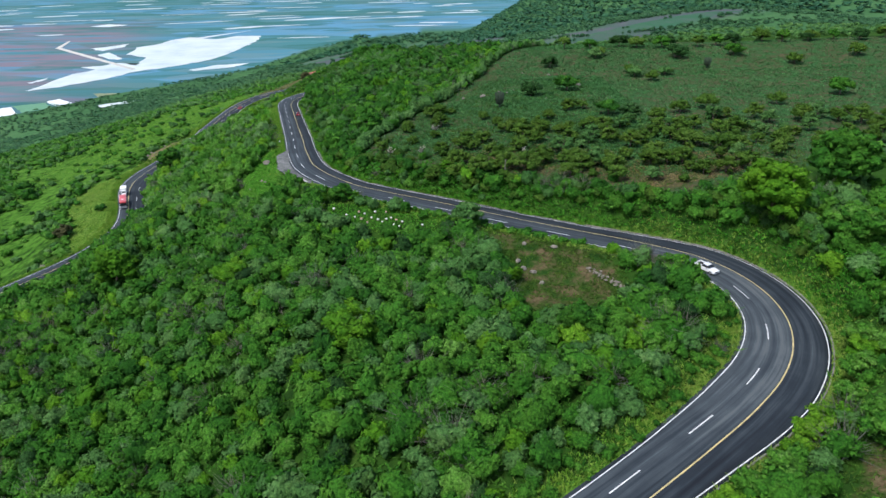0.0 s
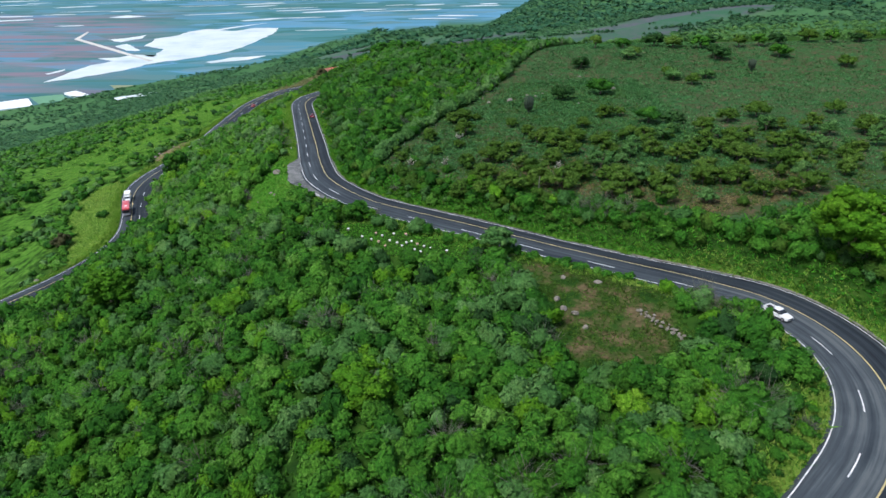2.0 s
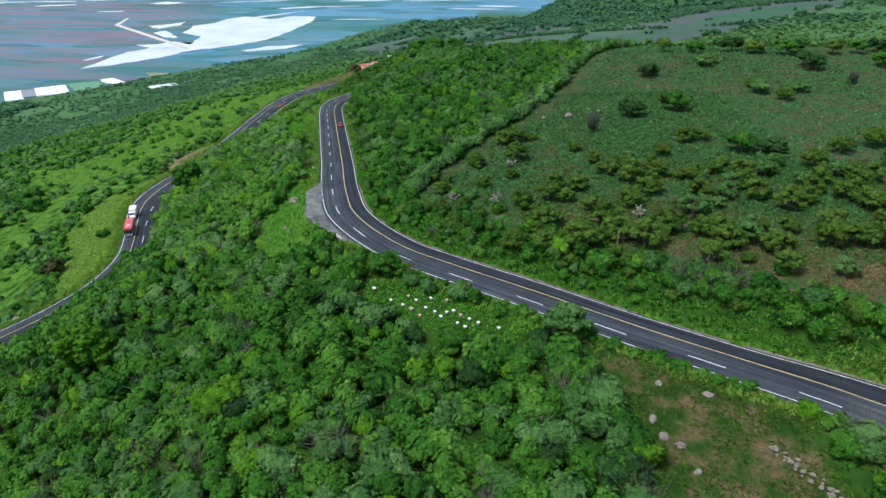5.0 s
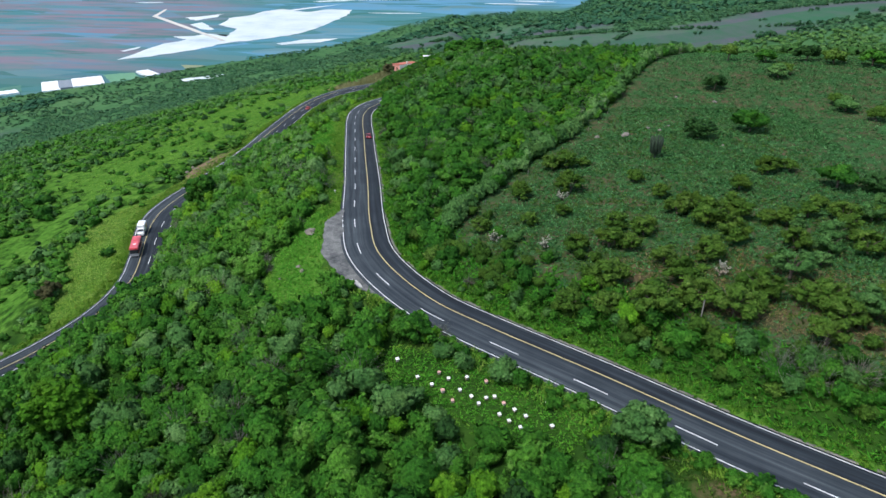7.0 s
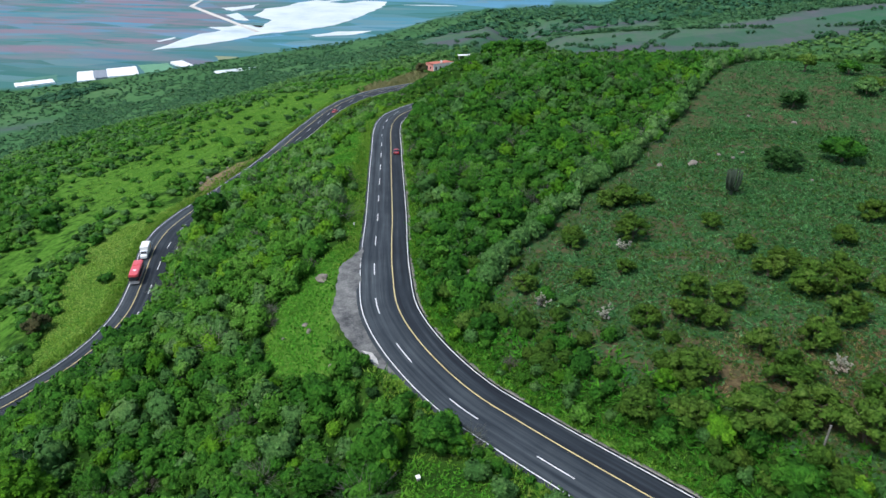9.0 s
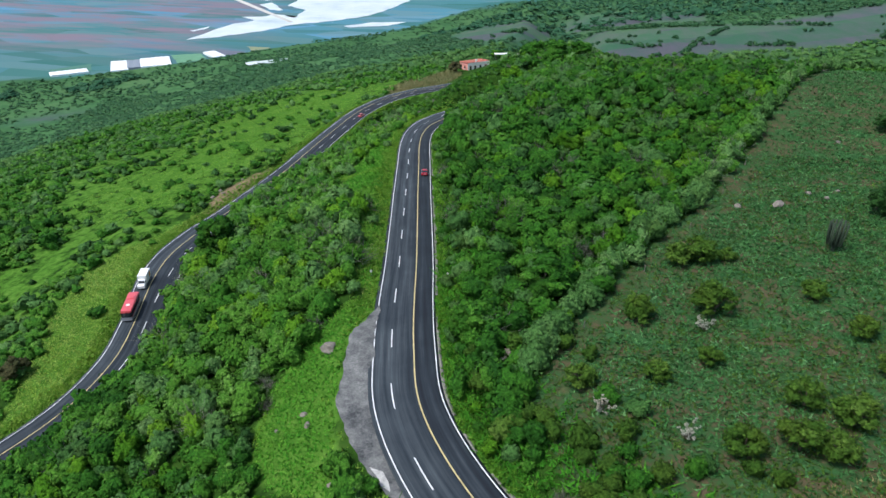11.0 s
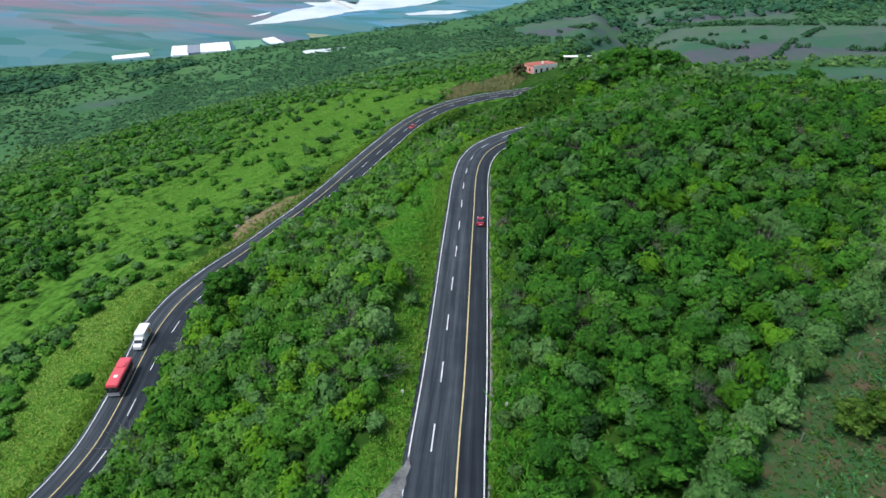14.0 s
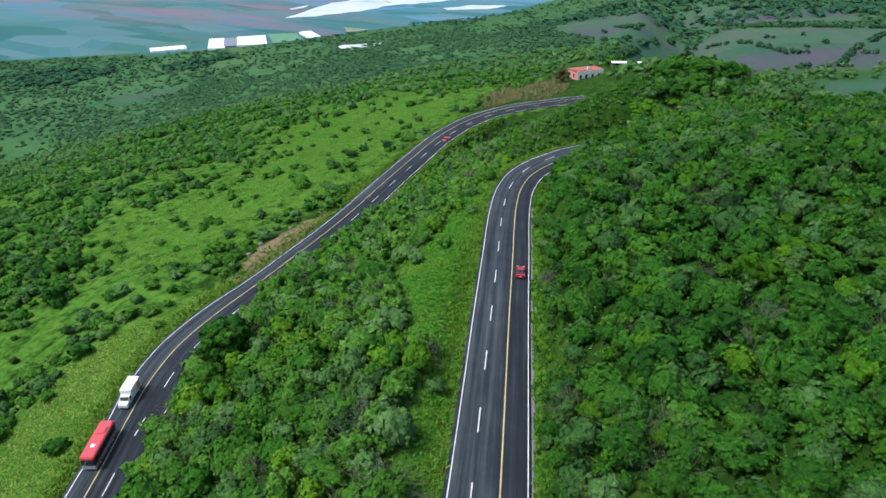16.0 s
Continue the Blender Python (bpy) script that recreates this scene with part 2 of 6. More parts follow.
# ---- the land: a shelf above a scrubby slope, a plain far below ----
def through_points(knots, v):
    """A smooth curve through knots (place, value)."""
    kx, ky = np.array(knots, float).T
    d = np.diff(ky) / np.diff(kx)
    s = np.concatenate([[d[0]], np.where(d[:-1] * d[1:] > 0, 2 * d[:-1] * d[1:] / np.where(d[:-1] + d[1:] == 0, 1, d[:-1] + d[1:]), 0), [d[-1]]])
    v = np.clip(np.asarray(v, float), kx[0], kx[-1])
    i = np.clip(np.searchsorted(kx, v) - 1, 0, len(kx) - 2)
    h = kx[i + 1] - kx[i]
    t = (v - kx[i]) / h
    return ((2 * t**3 - 3 * t**2 + 1) * ky[i] + (t**3 - 2 * t**2 + t) * h * s[i]
            + (3 * t**2 - 2 * t**3) * ky[i + 1] + (t**3 - t**2) * h * s[i + 1])


def step(v, a, b):
    t = np.clip((np.asarray(v, float) - a) / (b - a), 0, 1)
    return t * t * (3 - 2 * t)


RIM = [(-200, 30), (0, 10), (60, 0), (100, -8), (142, -26), (180, -32), (250, -54), (330, -73), (400, -69), (440, -50), (480, -32), (574, -20), (800, 0), (1250, -40), (2050, 350), (6000, 500)]
SECTION = [(-6000, -230), (-1500, -187), (-760, -178), (-400, -80), (-230, -30), (-155, -14), (-115, -7), (-95, 1), (-75, 4), (-45, 17), (-8, 35), (0, 36), (25, 40), (60, 43), (140, 46), (400, 52), (6000, 80)]
CREST = [(-200, 0), (200, 0), (290, -0.5), (345, 4.5), (400, -1), (480, -20), (574, -38), (700, -45), (6000, -45)]
FALL = [(-200, 0), (450, 0), (574, -3.5), (800, -16), (1000, -36), (1250, -78), (1400, -105), (1700, -150), (2100, -180), (6000, -220)]
TOE = [(-800, -2600), (600, -1600), (1013, -1120), (1165, -890), (1273, -785), (1520, -614), (1724, -481), (2050, -390), (2300, -260), (2600, -20), (2855, 160), (3380, 330), (3890, 497), (6000, 900)]
PLAIN = -190.0


def bulge(x, y, cx, cy, rx, ry, high):
    return high * np.exp(-((x - cx) / rx) ** 2 - ((y - cy) / ry) ** 2)


def raw_land(x, y):
    u = x - through_points(RIM, y)
    h = through_points(SECTION, u) + through_points(CREST, y) * step((u + 90 * step(y, 450, 700)) / 80, -0.25, 0.75) + through_points(FALL, y) * step(u, -750, -250)
    h = h + 286 * step(y, 850, 1750) * step(x, -190, 760) * (1 - step(y, 2000, 3200) * (1 - step(x, 500, 1500)))
    h = h + bulge(x, y, -95, 1250, 110, 90, 34)
    h = h + bulge(x, y, -420, 560, 90, 120, 8) + bulge(x, y, 24, 120, 27, 32, -6.2) + bulge(x, y, -12, 152, 24, 20, -4.8) + bulge(x, y, -117, 405, 19, 75, -8) + bulge(x, y, -97, 188, 17, 30, 8.5) + bulge(x, y, -82, 378, 30, 48, -10.5) + bulge(x, y, -88, 312, 24, 34, -4.5) + bulge(x, y, 360, 880, 230, 250, 34)
    k = 4.0
    h = PLAIN + k * np.logaddexp(0, (h - PLAIN) / k)
    flat = step(through_points(TOE, y) - x, -30, 50)
    return h * (1 - flat) + PLAIN * flat


# the two roads, by their yellow lines (x, y, height), from the hillside down to the hairpin
UPPER = [(-62, -10, 39.6), (-22, 22, 39.2), (10, 50, 38.7), (25, 62.3, 38.5), (35, 70.5, 38.3), (45.2, 79.4, 38.1), (52.4, 87, 37.9), (58.2, 95.8, 37.7), (61.8, 105.7, 37.5), (62.4, 115.5, 37.4),
         (60.4, 124.2, 37.3), (56.2, 131.8, 37.2), (46.5, 140.2, 37.0), (34, 147.9, 36.9), (20.4, 156.2, 36.8), (2.6, 168.0, 36.7), (-16.6, 180.6, 36.4), (-24, 186, 36.2),
         (-31.8, 193.8, 36.3), (-39.9, 205.9, 36.1), (-44.6, 219.9, 35.3), (-48.3, 233.8, 34.1), (-52.0, 249.2, 32.9), (-55.6, 263.3, 31.8), (-59.2, 277.2, 30.7), (-63.2, 292.6, 29.7), (-66.3, 304.8, 28.8), (-69.9, 319.0, 27.8),
         (-73.4, 332.5, 26.6), (-76.5, 345.7, 25.3), (-78.8, 359.1, 24.0), (-78.9, 370.7, 23.3), (-76.0, 381.9, 22.8), (-69.4, 394.1, 22.5), (-60, 403, 22.7), (-45, 411, 24), (-25, 417, 27.5), (-5, 425, 31), (5, 438, 31.5), (4, 454, 29), (-7, 473, 24.5), (-30, 494, 17.5)]
LOWER = [(-152, 150, 3.2), (-143, 172, 3.5), (-133, 190, 3.8), (-124.5, 207, 4), (-120.5, 224, 4), (-121.5, 241, 4), (-126.5, 256, 4), (-131.7, 268.5, 4), (-135.6, 279, 4), (-138.0, 290, 4), (-138.2, 303, 4),
         (-136.9, 318, 4), (-135.8, 334, 4), (-134.7, 350, 4), (-134.3, 367, 4), (-134.6, 384, 4), (-134.6, 416, 4), (-134, 440, 4), (-131.5, 457, 4), (-126.5, 473, 4), (-118, 488, 4), (-106, 501, 4),
         (-92, 510, 5), (-70, 511, 8), (-48, 504.5, 12.5), (-31, 495, 17)]


def spaced(points, gap):
    """Points at even steps along a smooth curve through the given ones."""
    p = np.array(points, float)
    d = np.r_[0, np.cumsum(np.linalg.norm(np.diff(p[:, :2], axis=0), axis=1))]
    fine = np.linspace(0, d[-1], 4000)
    m = np.gradient(p, d, axis=0)
    i = np.clip(np.searchsorted(d, fine) - 1, 0, len(d) - 2)
    h = (d[i + 1] - d[i])[:, None]
    t = ((fine - d[i]) / h[:, 0])[:, None]
    c = ((2 * t**3 - 3 * t**2 + 1) * p[i] + (t**3 - 2 * t**2 + t) * h * m[i] + (3 * t**2 - 2 * t**3) * p[i + 1] + (t**3 - t**2) * h * m[i + 1])
    run = np.r_[0, np.cumsum(np.linalg.norm(np.diff(c, axis=0), axis=1))]
    s = np.linspace(0, run[-1], int(run[-1] / gap) + 1)
    c = np.stack([np.interp(s, run, c[:, k]) for k in range(3)], 1)
    way = np.gradient(c[:, :2], axis=0)
    way /= np.linalg.norm(way, axis=1)[:, None]
    left = np.stack([-way[:, 1], way[:, 0]], 1)
    return c, left, s


up_line, up_left, up_run = spaced(UPPER, 2.0)
low_line, low_left, low_run = spaced(LOWER, 2.0)
# widths to either side of the yellow line; the bend is widened
bend = step(up_line[:, 1], 60, 85) * (1 - step(up_line[:, 1], 128, 150))
up_l, up_r = 6.3 + 1.3 * bend, 3.4 + 2.0 * bend
low_bend = step(low_line[:, 1], 258, 280) * (1 - step(low_line[:, 1], 300, 325))
low_l, low_r = 3.3 + 0.8 * low_bend, 6.4 + 0.5 * low_bend


def to_road(x, y, line, left, wl, wr):
    """Distance beyond the road's edge (negative on it), its height there, and which side: +1 left."""
    x, y = np.ravel(x), np.ravel(y)
    out, height, side, along = np.full(len(x), 1e3), np.zeros(len(x)), np.zeros(len(x)), np.zeros(len(x))
    near = np.flatnonzero((x > line[:, 0].min() - 60) & (x < line[:, 0].max() + 60) & (y > line[:, 1].min() - 60) & (y < line[:, 1].max() + 60))
    for k in range(0, len(near), 4000):
        i = near[k : k + 4000]
        dx, dy = x[i, None] - line[None, :, 0], y[i, None] - line[None, :, 1]
        j = np.argmin(dx**2 + dy**2, axis=1)
        r = np.arange(len(i))
        off = dx[r, j] * left[j, 0] + dy[r, j] * left[j, 1]
        full = np.hypot(dx[r, j], dy[r, j])
        off = np.where(np.abs(off) < full * 0.5, np.sign(off) * full, off)
        out[i] = np.where(off > 0, off - wl[j], -off - wr[j])
        height[i], side[i], along[i] = line[j, 2], np.sign(off), j
    return out, height, side, along


def inside(x, y, poly):
    """Whether points lie in a polygon."""
    x, y = np.asarray(x), np.asarray(y)
    hit = np.zeros(x.shape, bool)
    for (ax, ay), (bx, by) in zip(poly, poly[1:] + poly[:1]):
        hit ^= ((ay > y) != (by > y)) & (x < (bx - ax) * (y - ay) / (by - ay + 1e-9) + ax)
    return hit


# zones of the plan
FIELD = [(-26, 204), (-18, 193), (2, 181), (30, 168), (56, 151), (90, 168), (240, 200), (260, 345), (140, 352), (60, 396), (45, 374), (27, 330), (5, 277), (-7, 254), (-22, 222)]
BARE = [(8, 153), (16, 150), (27, 144), (37, 133), (38, 118), (30, 108), (20, 106), (15, 118), (15, 132), (10, 144)]
HIVES = [(-31, 174), (-20, 171), (-5, 163), (2, 158), (-3, 152), (-12, 154), (-24, 162), (-32, 168)]
LAYBY = [(-54.0, 232), (-55.6, 221), (-51.2, 203.5), (-46.2, 196), (-41.5, 191.2), (-36, 187.8), (-36, 192), (-44, 200), (-51, 219)]
POCKET = [(-54, 236), (-60, 232), (-66, 212), (-63, 198), (-56, 192), (-46, 188), (-50, 200), (-55, 216)]
STRIP = [(-56, 236), (-61, 236), (-66, 250), (-69, 268), (-82, 286), (-92, 309), (-89, 325), (-93, 350), (-92, 375), (-85, 385), (-84, 345), (-71, 300), (-66, 277)]
MEADOW = [(-181, 318), (-217, 335), (-222, 363), (-215, 400), (-245, 470), (-262, 520), (-240, 570), (-206, 593), (-165, 575), (-151, 540), (-146, 500), (-142, 430), (-139, 387), (-150, 365), (-155, 340), (-162, 322)]
VERGE = [(-127, 205), (-142, 240), (-152, 256), (-160, 278), (-156, 292), (-150, 303), (-143, 322), (-139, 300), (-136, 280), (-126, 256), (-121, 240)]
SHELF_FIELDS = [[(-60, 690), (60, 690), (150, 700), (260, 760), (420, 880), (400, 960), (230, 900), (110, 850), (-36, 955), (-75, 850), (-138, 786), (-88, 735)],
                [(-198, 895), (-196, 1150), (-118, 1047), (-89, 1140), (-76, 851), (-138, 790)],
                [(-92, 632), (-88, 722), (-24, 830), (-6, 743), (-30, 620)],
                [(-100, 1196), (109, 1176), (85, 915), (-22, 988)],
                [(24, 567), (20, 625), (77, 655), (120, 650), (110, 600), (60, 590)]]
SLOPE_FIELD = [(-789, 867), (-772, 913), (-733, 988), (-717, 944), (-740, 902), (-743, 855)]
DIRT = [(-144, 318), (-148, 330), (-148, 341), (-145, 353), (-142, 364), (-137, 364), (-139, 318)]
# the line of sight over the hairpin to the house keeps only low plants
SADDLE = [(-56, 384), (-88, 384), (-124, 470), (-128, 560), (-92, 560), (-56, 470)]
EDGE_SOIL = [(6, 184), (30, 173), (56, 156), (84, 170), (86, 184), (56, 188), (34, 204), (14, 200), (4, 194)]
HEDGE = [(200, -28), (222, -22), (254, -7), (277, 5), (330, 27), (374, 45)]
OUTER_SOIL = [(40, 52), (47, 62), (54, 70), (62, 78), (80, 84), (95, 70), (80, 45)]
COUNTRY = [(-20, 560), (30, 520), (110, 500), (140, 560), (60, 590), (-10, 590)]


def zone(x, y, poly, soft=4.0):
    """1 inside a polygon, with an edge that fades over a few metres."""
    total = np.zeros(np.shape(x))
    for dx, dy in ((0, 0), (soft, 0), (-soft, 0), (0, soft), (0, -soft)):
        total += inside(x + dx * 0.6, y + dy * 0.6, poly)
    return total / 5


def land(x, y):
    """Height of the ground, cut and filled for the roads."""
    shape = np.shape(x)
    x, y = np.ravel(np.asarray(x, float)), np.ravel(np.asarray(y, float))
    h = raw_land(x, y)
    for line, left, wl, wr in ((up_line, up_left, up_l, up_r), (low_line, low_left, low_l, low_r)):
        d, z, side, _ = to_road(x, y, line, left, wl, wr)
        w = 1 - step(d, 1.2, 8.0)
        h = h * (1 - w) + (z - 0.12) * w
        h = h - 0.35 * (1 - step(d, -1.5, 0.6))
    w = zone(x, y, LAYBY, 2.0)
    h = h * (1 - w) + (through_points([(180, 36.2), (205, 36.0), (240, 33.7)], y) - 0.42) * w
    return h.reshape(shape)


def ground_at(x, y):
    return float(land(np.array([x]), np.array([y]))[0])


def mesh_from(name, verts, faces, mats=(), attrs=None, mat_index=None, smooth=True):
    """A mesh from arrays of corners and of faces that all have the same number of sides."""
    me = bpy.data.meshes.new(name)
    verts, faces = np.asarray(verts, np.float32), np.asarray(faces, np.int32)
    k = faces.shape[1]
    me.vertices.add(len(verts))
    me.vertices.foreach_set("co", verts.ravel())
    me.loops.add(faces.size)
    me.loops.foreach_set("vertex_index", faces.ravel())
    me.polygons.add(len(faces))
    me.polygons.foreach_set("loop_start", np.arange(0, faces.size, k, dtype=np.int32))
    me.polygons.foreach_set("loop_total", np.full(len(faces), k, np.int32))
    for m in mats:
        me.materials.append(m)
    if mat_index is not None:
        me.polygons.foreach_set("material_index", np.asarray(mat_index, np.int32))
    me.polygons.foreach_set("use_smooth", np.full(len(faces), smooth, bool))
    for key, value in (attrs or {}).items():
        a = me.attributes.new(key, "FLOAT", "POINT")
        a.data.foreach_set("value", np.asarray(value, np.float32))
    me.update(calc_edges=True)
    return me


def axis_lines(lo, hi, gap, low_end, high_end, growth=1.09):
    mid = list(np.arange(lo, hi + gap, gap))
    g, v = gap, mid[-1]
    while v < high_end:
        g *= growth
        v += g
        mid.append(v)
    g, v, low = gap, mid[0], []
    while v > low_end:
        g *= growth
        v -= g
        low.append(v)
    return np.array(low[::-1] + mid)


gx, gy = axis_lines(-250, 130, 2.0, -4800, 4800), axis_lines(40, 420, 2.0, -700, 5200)
GX, GY = np.meshgrid(gx, gy)
GX, GY = GX.ravel(), GY.ravel()
GZ = land(GX, GY)
rough_bits = np.array([noise.noise((x * 0.09, y * 0.09, 3.0)) for x, y in zip(GX, GY)])
d_up, _, s_up, j_up = to_road(GX, GY, up_line, up_left, up_l, up_r)
d_low, _, s_low, _ = to_road(GX, GY, low_line, low_left, low_l, low_r)
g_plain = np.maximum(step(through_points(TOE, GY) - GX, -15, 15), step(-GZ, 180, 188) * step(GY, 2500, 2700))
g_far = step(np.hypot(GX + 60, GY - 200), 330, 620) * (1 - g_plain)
g_soil = np.maximum(zone(GX, GY, BARE, 3) * 0.50, 0)
g_dirt = zone(GX, GY, DIRT, 3) * 0.66
g_soil = np.maximum.reduce([g_soil, zone(GX, GY, EDGE_SOIL, 3) * 0.54, zone(GX, GY, OUTER_SOIL, 3) * 0.5])
g_soil = np.maximum(g_soil, zone(GX, GY, FIELD, 3) * 0.40 * (1 - step(GX - through_points(HEDGE, GY), 4, 11)) * (1 - step(GY, 262, 285)))
g_crop = np.maximum(zone(GX, GY, FIELD, 4), 0)
g_grass = np.maximum.reduce([zone(GX, GY, p, 4) for p in (POCKET, STRIP, MEADOW, VERGE, COUNTRY)])
g_grass = np.maximum(g_grass, 0.8 * (1 - step(np.minimum(d_up, d_low), 1.0, 3.4)))
g_west = step(-130 - GX, 0, 25) * (1 - step(-GX, 360, 520)) * (1 - step(GY, 560, 760))
g_grass = np.maximum(g_grass * np.where(zone(GX, GY, MEADOW, 4) > 0, 0.0, 1.0), np.maximum(0.56 * g_west, 0.70 * zone(GX, GY, MEADOW, 26)))
g_till = np.maximum.reduce([zone(GX, GY, p, 12) for p in SHELF_FIELDS + [SLOPE_FIELD]])
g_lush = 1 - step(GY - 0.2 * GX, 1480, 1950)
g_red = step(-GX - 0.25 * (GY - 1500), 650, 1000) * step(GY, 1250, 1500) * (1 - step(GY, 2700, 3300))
GZ = GZ + rough_bits * 0.15 * step(np.minimum(d_up, d_low), 2, 9) * (1 - np.maximum(g_crop, np.minimum(1, 1.5 * g_grass)))
ny, nx = len(gy), len(gx)
ii = (np.arange(ny - 1)[:, None] * nx + np.arange(nx - 1)[None, :]).ravel()
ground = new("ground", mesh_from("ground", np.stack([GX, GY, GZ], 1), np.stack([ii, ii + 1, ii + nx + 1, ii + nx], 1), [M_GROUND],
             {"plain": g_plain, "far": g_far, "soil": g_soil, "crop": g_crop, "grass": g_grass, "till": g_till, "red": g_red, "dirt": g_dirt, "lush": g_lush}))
tagged(ground, "green hillside with scrub earth, crop field and plain far below", "ground", kind="structure")


# ---- roads ----
def ribbon(name, line, left, run, a, b, lift, mat, thick=0.0, start=0, end=None, lane=None):
    """A strip along a road between two offsets to the left of its yellow line."""
    s = slice(start, end)
    c, l, r = line[s], left[s], run[s]
    a, b = np.broadcast_to(a, len(line))[s], np.broadcast_to(b, len(line))[s]
    n = 2 if mat is not M_ASPHALT else 9
    rows, across = [], []
    for k in range(n):
        f = k / (n - 1)
        o = a * (1 - f) + b * f
        rows.append(np.c_[c[:, 0] + l[:, 0] * o, c[:, 1] + l[:, 1] * o, c[:, 2] + lift])
        across.append(o)
    if thick:
        rows = [np.c_[rows[0][:, :2], rows[0][:, 2] - thick]] + rows + [np.c_[rows[-1][:, :2], rows[-1][:, 2] - thick]]
        across = [across[0]] + across + [across[-1]]
    v, m = np.concatenate(rows), len(c)
    faces = []
    for k in range(len(rows) - 1):
        i = k * m + np.arange(m - 1)
        faces.append(np.stack([i, i + m, i + m + 1, i + 1], 1))
    across = np.concatenate(across)
    attrs = {"across": across, "along": np.tile(r, len(rows)), "lane": lane(across, np.tile(r, len(rows))) if lane else np.zeros(len(v))}
    return mesh_from(name, v, np.concatenate(faces)[:, ::-1], [mat], attrs)


def sub(name, me, parent, label=""):
    ob = new(name, me)
    ob.parent = parent
    return tagged(ob, label) if label else ob


def marked_road(name, label, line, left, run, wl, wr, dash_at, dashes, worn):
    road = new(name, ribbon(name, line, left, run, wl + 0.55, -wr - 0.35, 0.0, M_ASPHALT, 0.5, lane=worn))
    tagged(road, label, "road", kind="structure")
    sub("edge_line", ribbon("edge_line", line, left, run, wl, wl - 0.16, 0.008, M_WHITE), road, "white painted edge line")
    sub("edge_line", ribbon("edge_line", line, left, run, -wr + 0.16, -wr, 0.008, M_WHITE), road, "white painted edge line")
    sub("centre_line", ribbon("centre_line", line, left, run, 0.1, -0.1, 0.009, M_YELLOW), road, "yellow painted line")
    for k, size in dashes:
        s = np.linspace(k, k + size, 6)
        c = np.stack([np.interp(s, run, line[:, q]) for q in range(3)], 1)
        l = np.stack([np.interp(s, run, left[:, q]) for q in range(2)], 1)
        o = np.interp(s, run, dash_at)
        sub("lane_dash", ribbon("lane_dash", c, l, s, o + 0.09, o - 0.09, 0.009, M_WHITE), road)
    return road


def worn_lanes(across, along):
    """The inner lanes are paler, and the whole bend is polished by turning tyres."""
    turning = np.interp(along, up_run, bend)
    return np.where(across > 0.4, 1.0, 0.0) * (1 + 0.25 * turning) + turning * (0.35 + 0.8 * np.exp(-((across - 1.2) / 1.1) ** 2))


DASHES = [(-3, 57), (0, 109.5), (6, 212.5), (12, 307), (13, 321.5), (17, 381), (21, 438), (25, 492), (29, 541)]
up_dash = [(float(through_points(DASHES, k)), 0.36 * float(through_points(DASHES, k + 0.5) - through_points(DASHES, k - 0.5))) for k in range(-2, 28)]
up_dash_at = through_points([(0, 4.1), (150, 3.6), (190, 4.6), (240, 3.7), (320, 3.5), (382, 3.4), (424, 3.1), (700, 3.0)], up_run)
marked_road("road_upper", "dark asphalt mountain road with white and yellow lines", up_line, up_left, up_run, up_l, up_r, up_dash_at, up_dash, worn_lanes)
low_dash = [(10.3 + 14 * k, 5.0) for k in range(27)]
marked_road("road_lower", "dark asphalt lower road with white and yellow lines", low_line, low_left, low_run, low_l, low_r, -2.9 - 0.9 * low_bend, low_dash, lambda a, _: np.where(a > 0, 1.0, 0.15))

# ---- plants ----
rng = np.random.default_rng(7)


def globe(count):
    """Evenly spread points on a ball of radius 1 and the triangles between them."""
    k = np.arange(count) + 0.5
    up, turn = 1 - 2 * k / count, np.pi * (1 + 5**0.5) * k
    flat = np.sqrt(1 - up**2)
    bm = bmesh.new()
    for q in np.stack([flat * np.cos(turn), flat * np.sin(turn), up], 1):
        bm.verts.new(q)
    bmesh.ops.convex_hull(bm, input=bm.verts)
    bm.verts.index_update()
    v, f = np.array([q.co[:] for q in bm.verts]), np.array([[q.index for q in face.verts] for face in bm.faces])
    bm.free()
    out = np.cross(v[f[:, 1]] - v[f[:, 0]], v[f[:, 2]] - v[f[:, 0]])
    turned = np.einsum("ij,ij->i", out, v[f].mean(1)) < 0
    f[turned] = f[turned][:, ::-1]
    return v, f


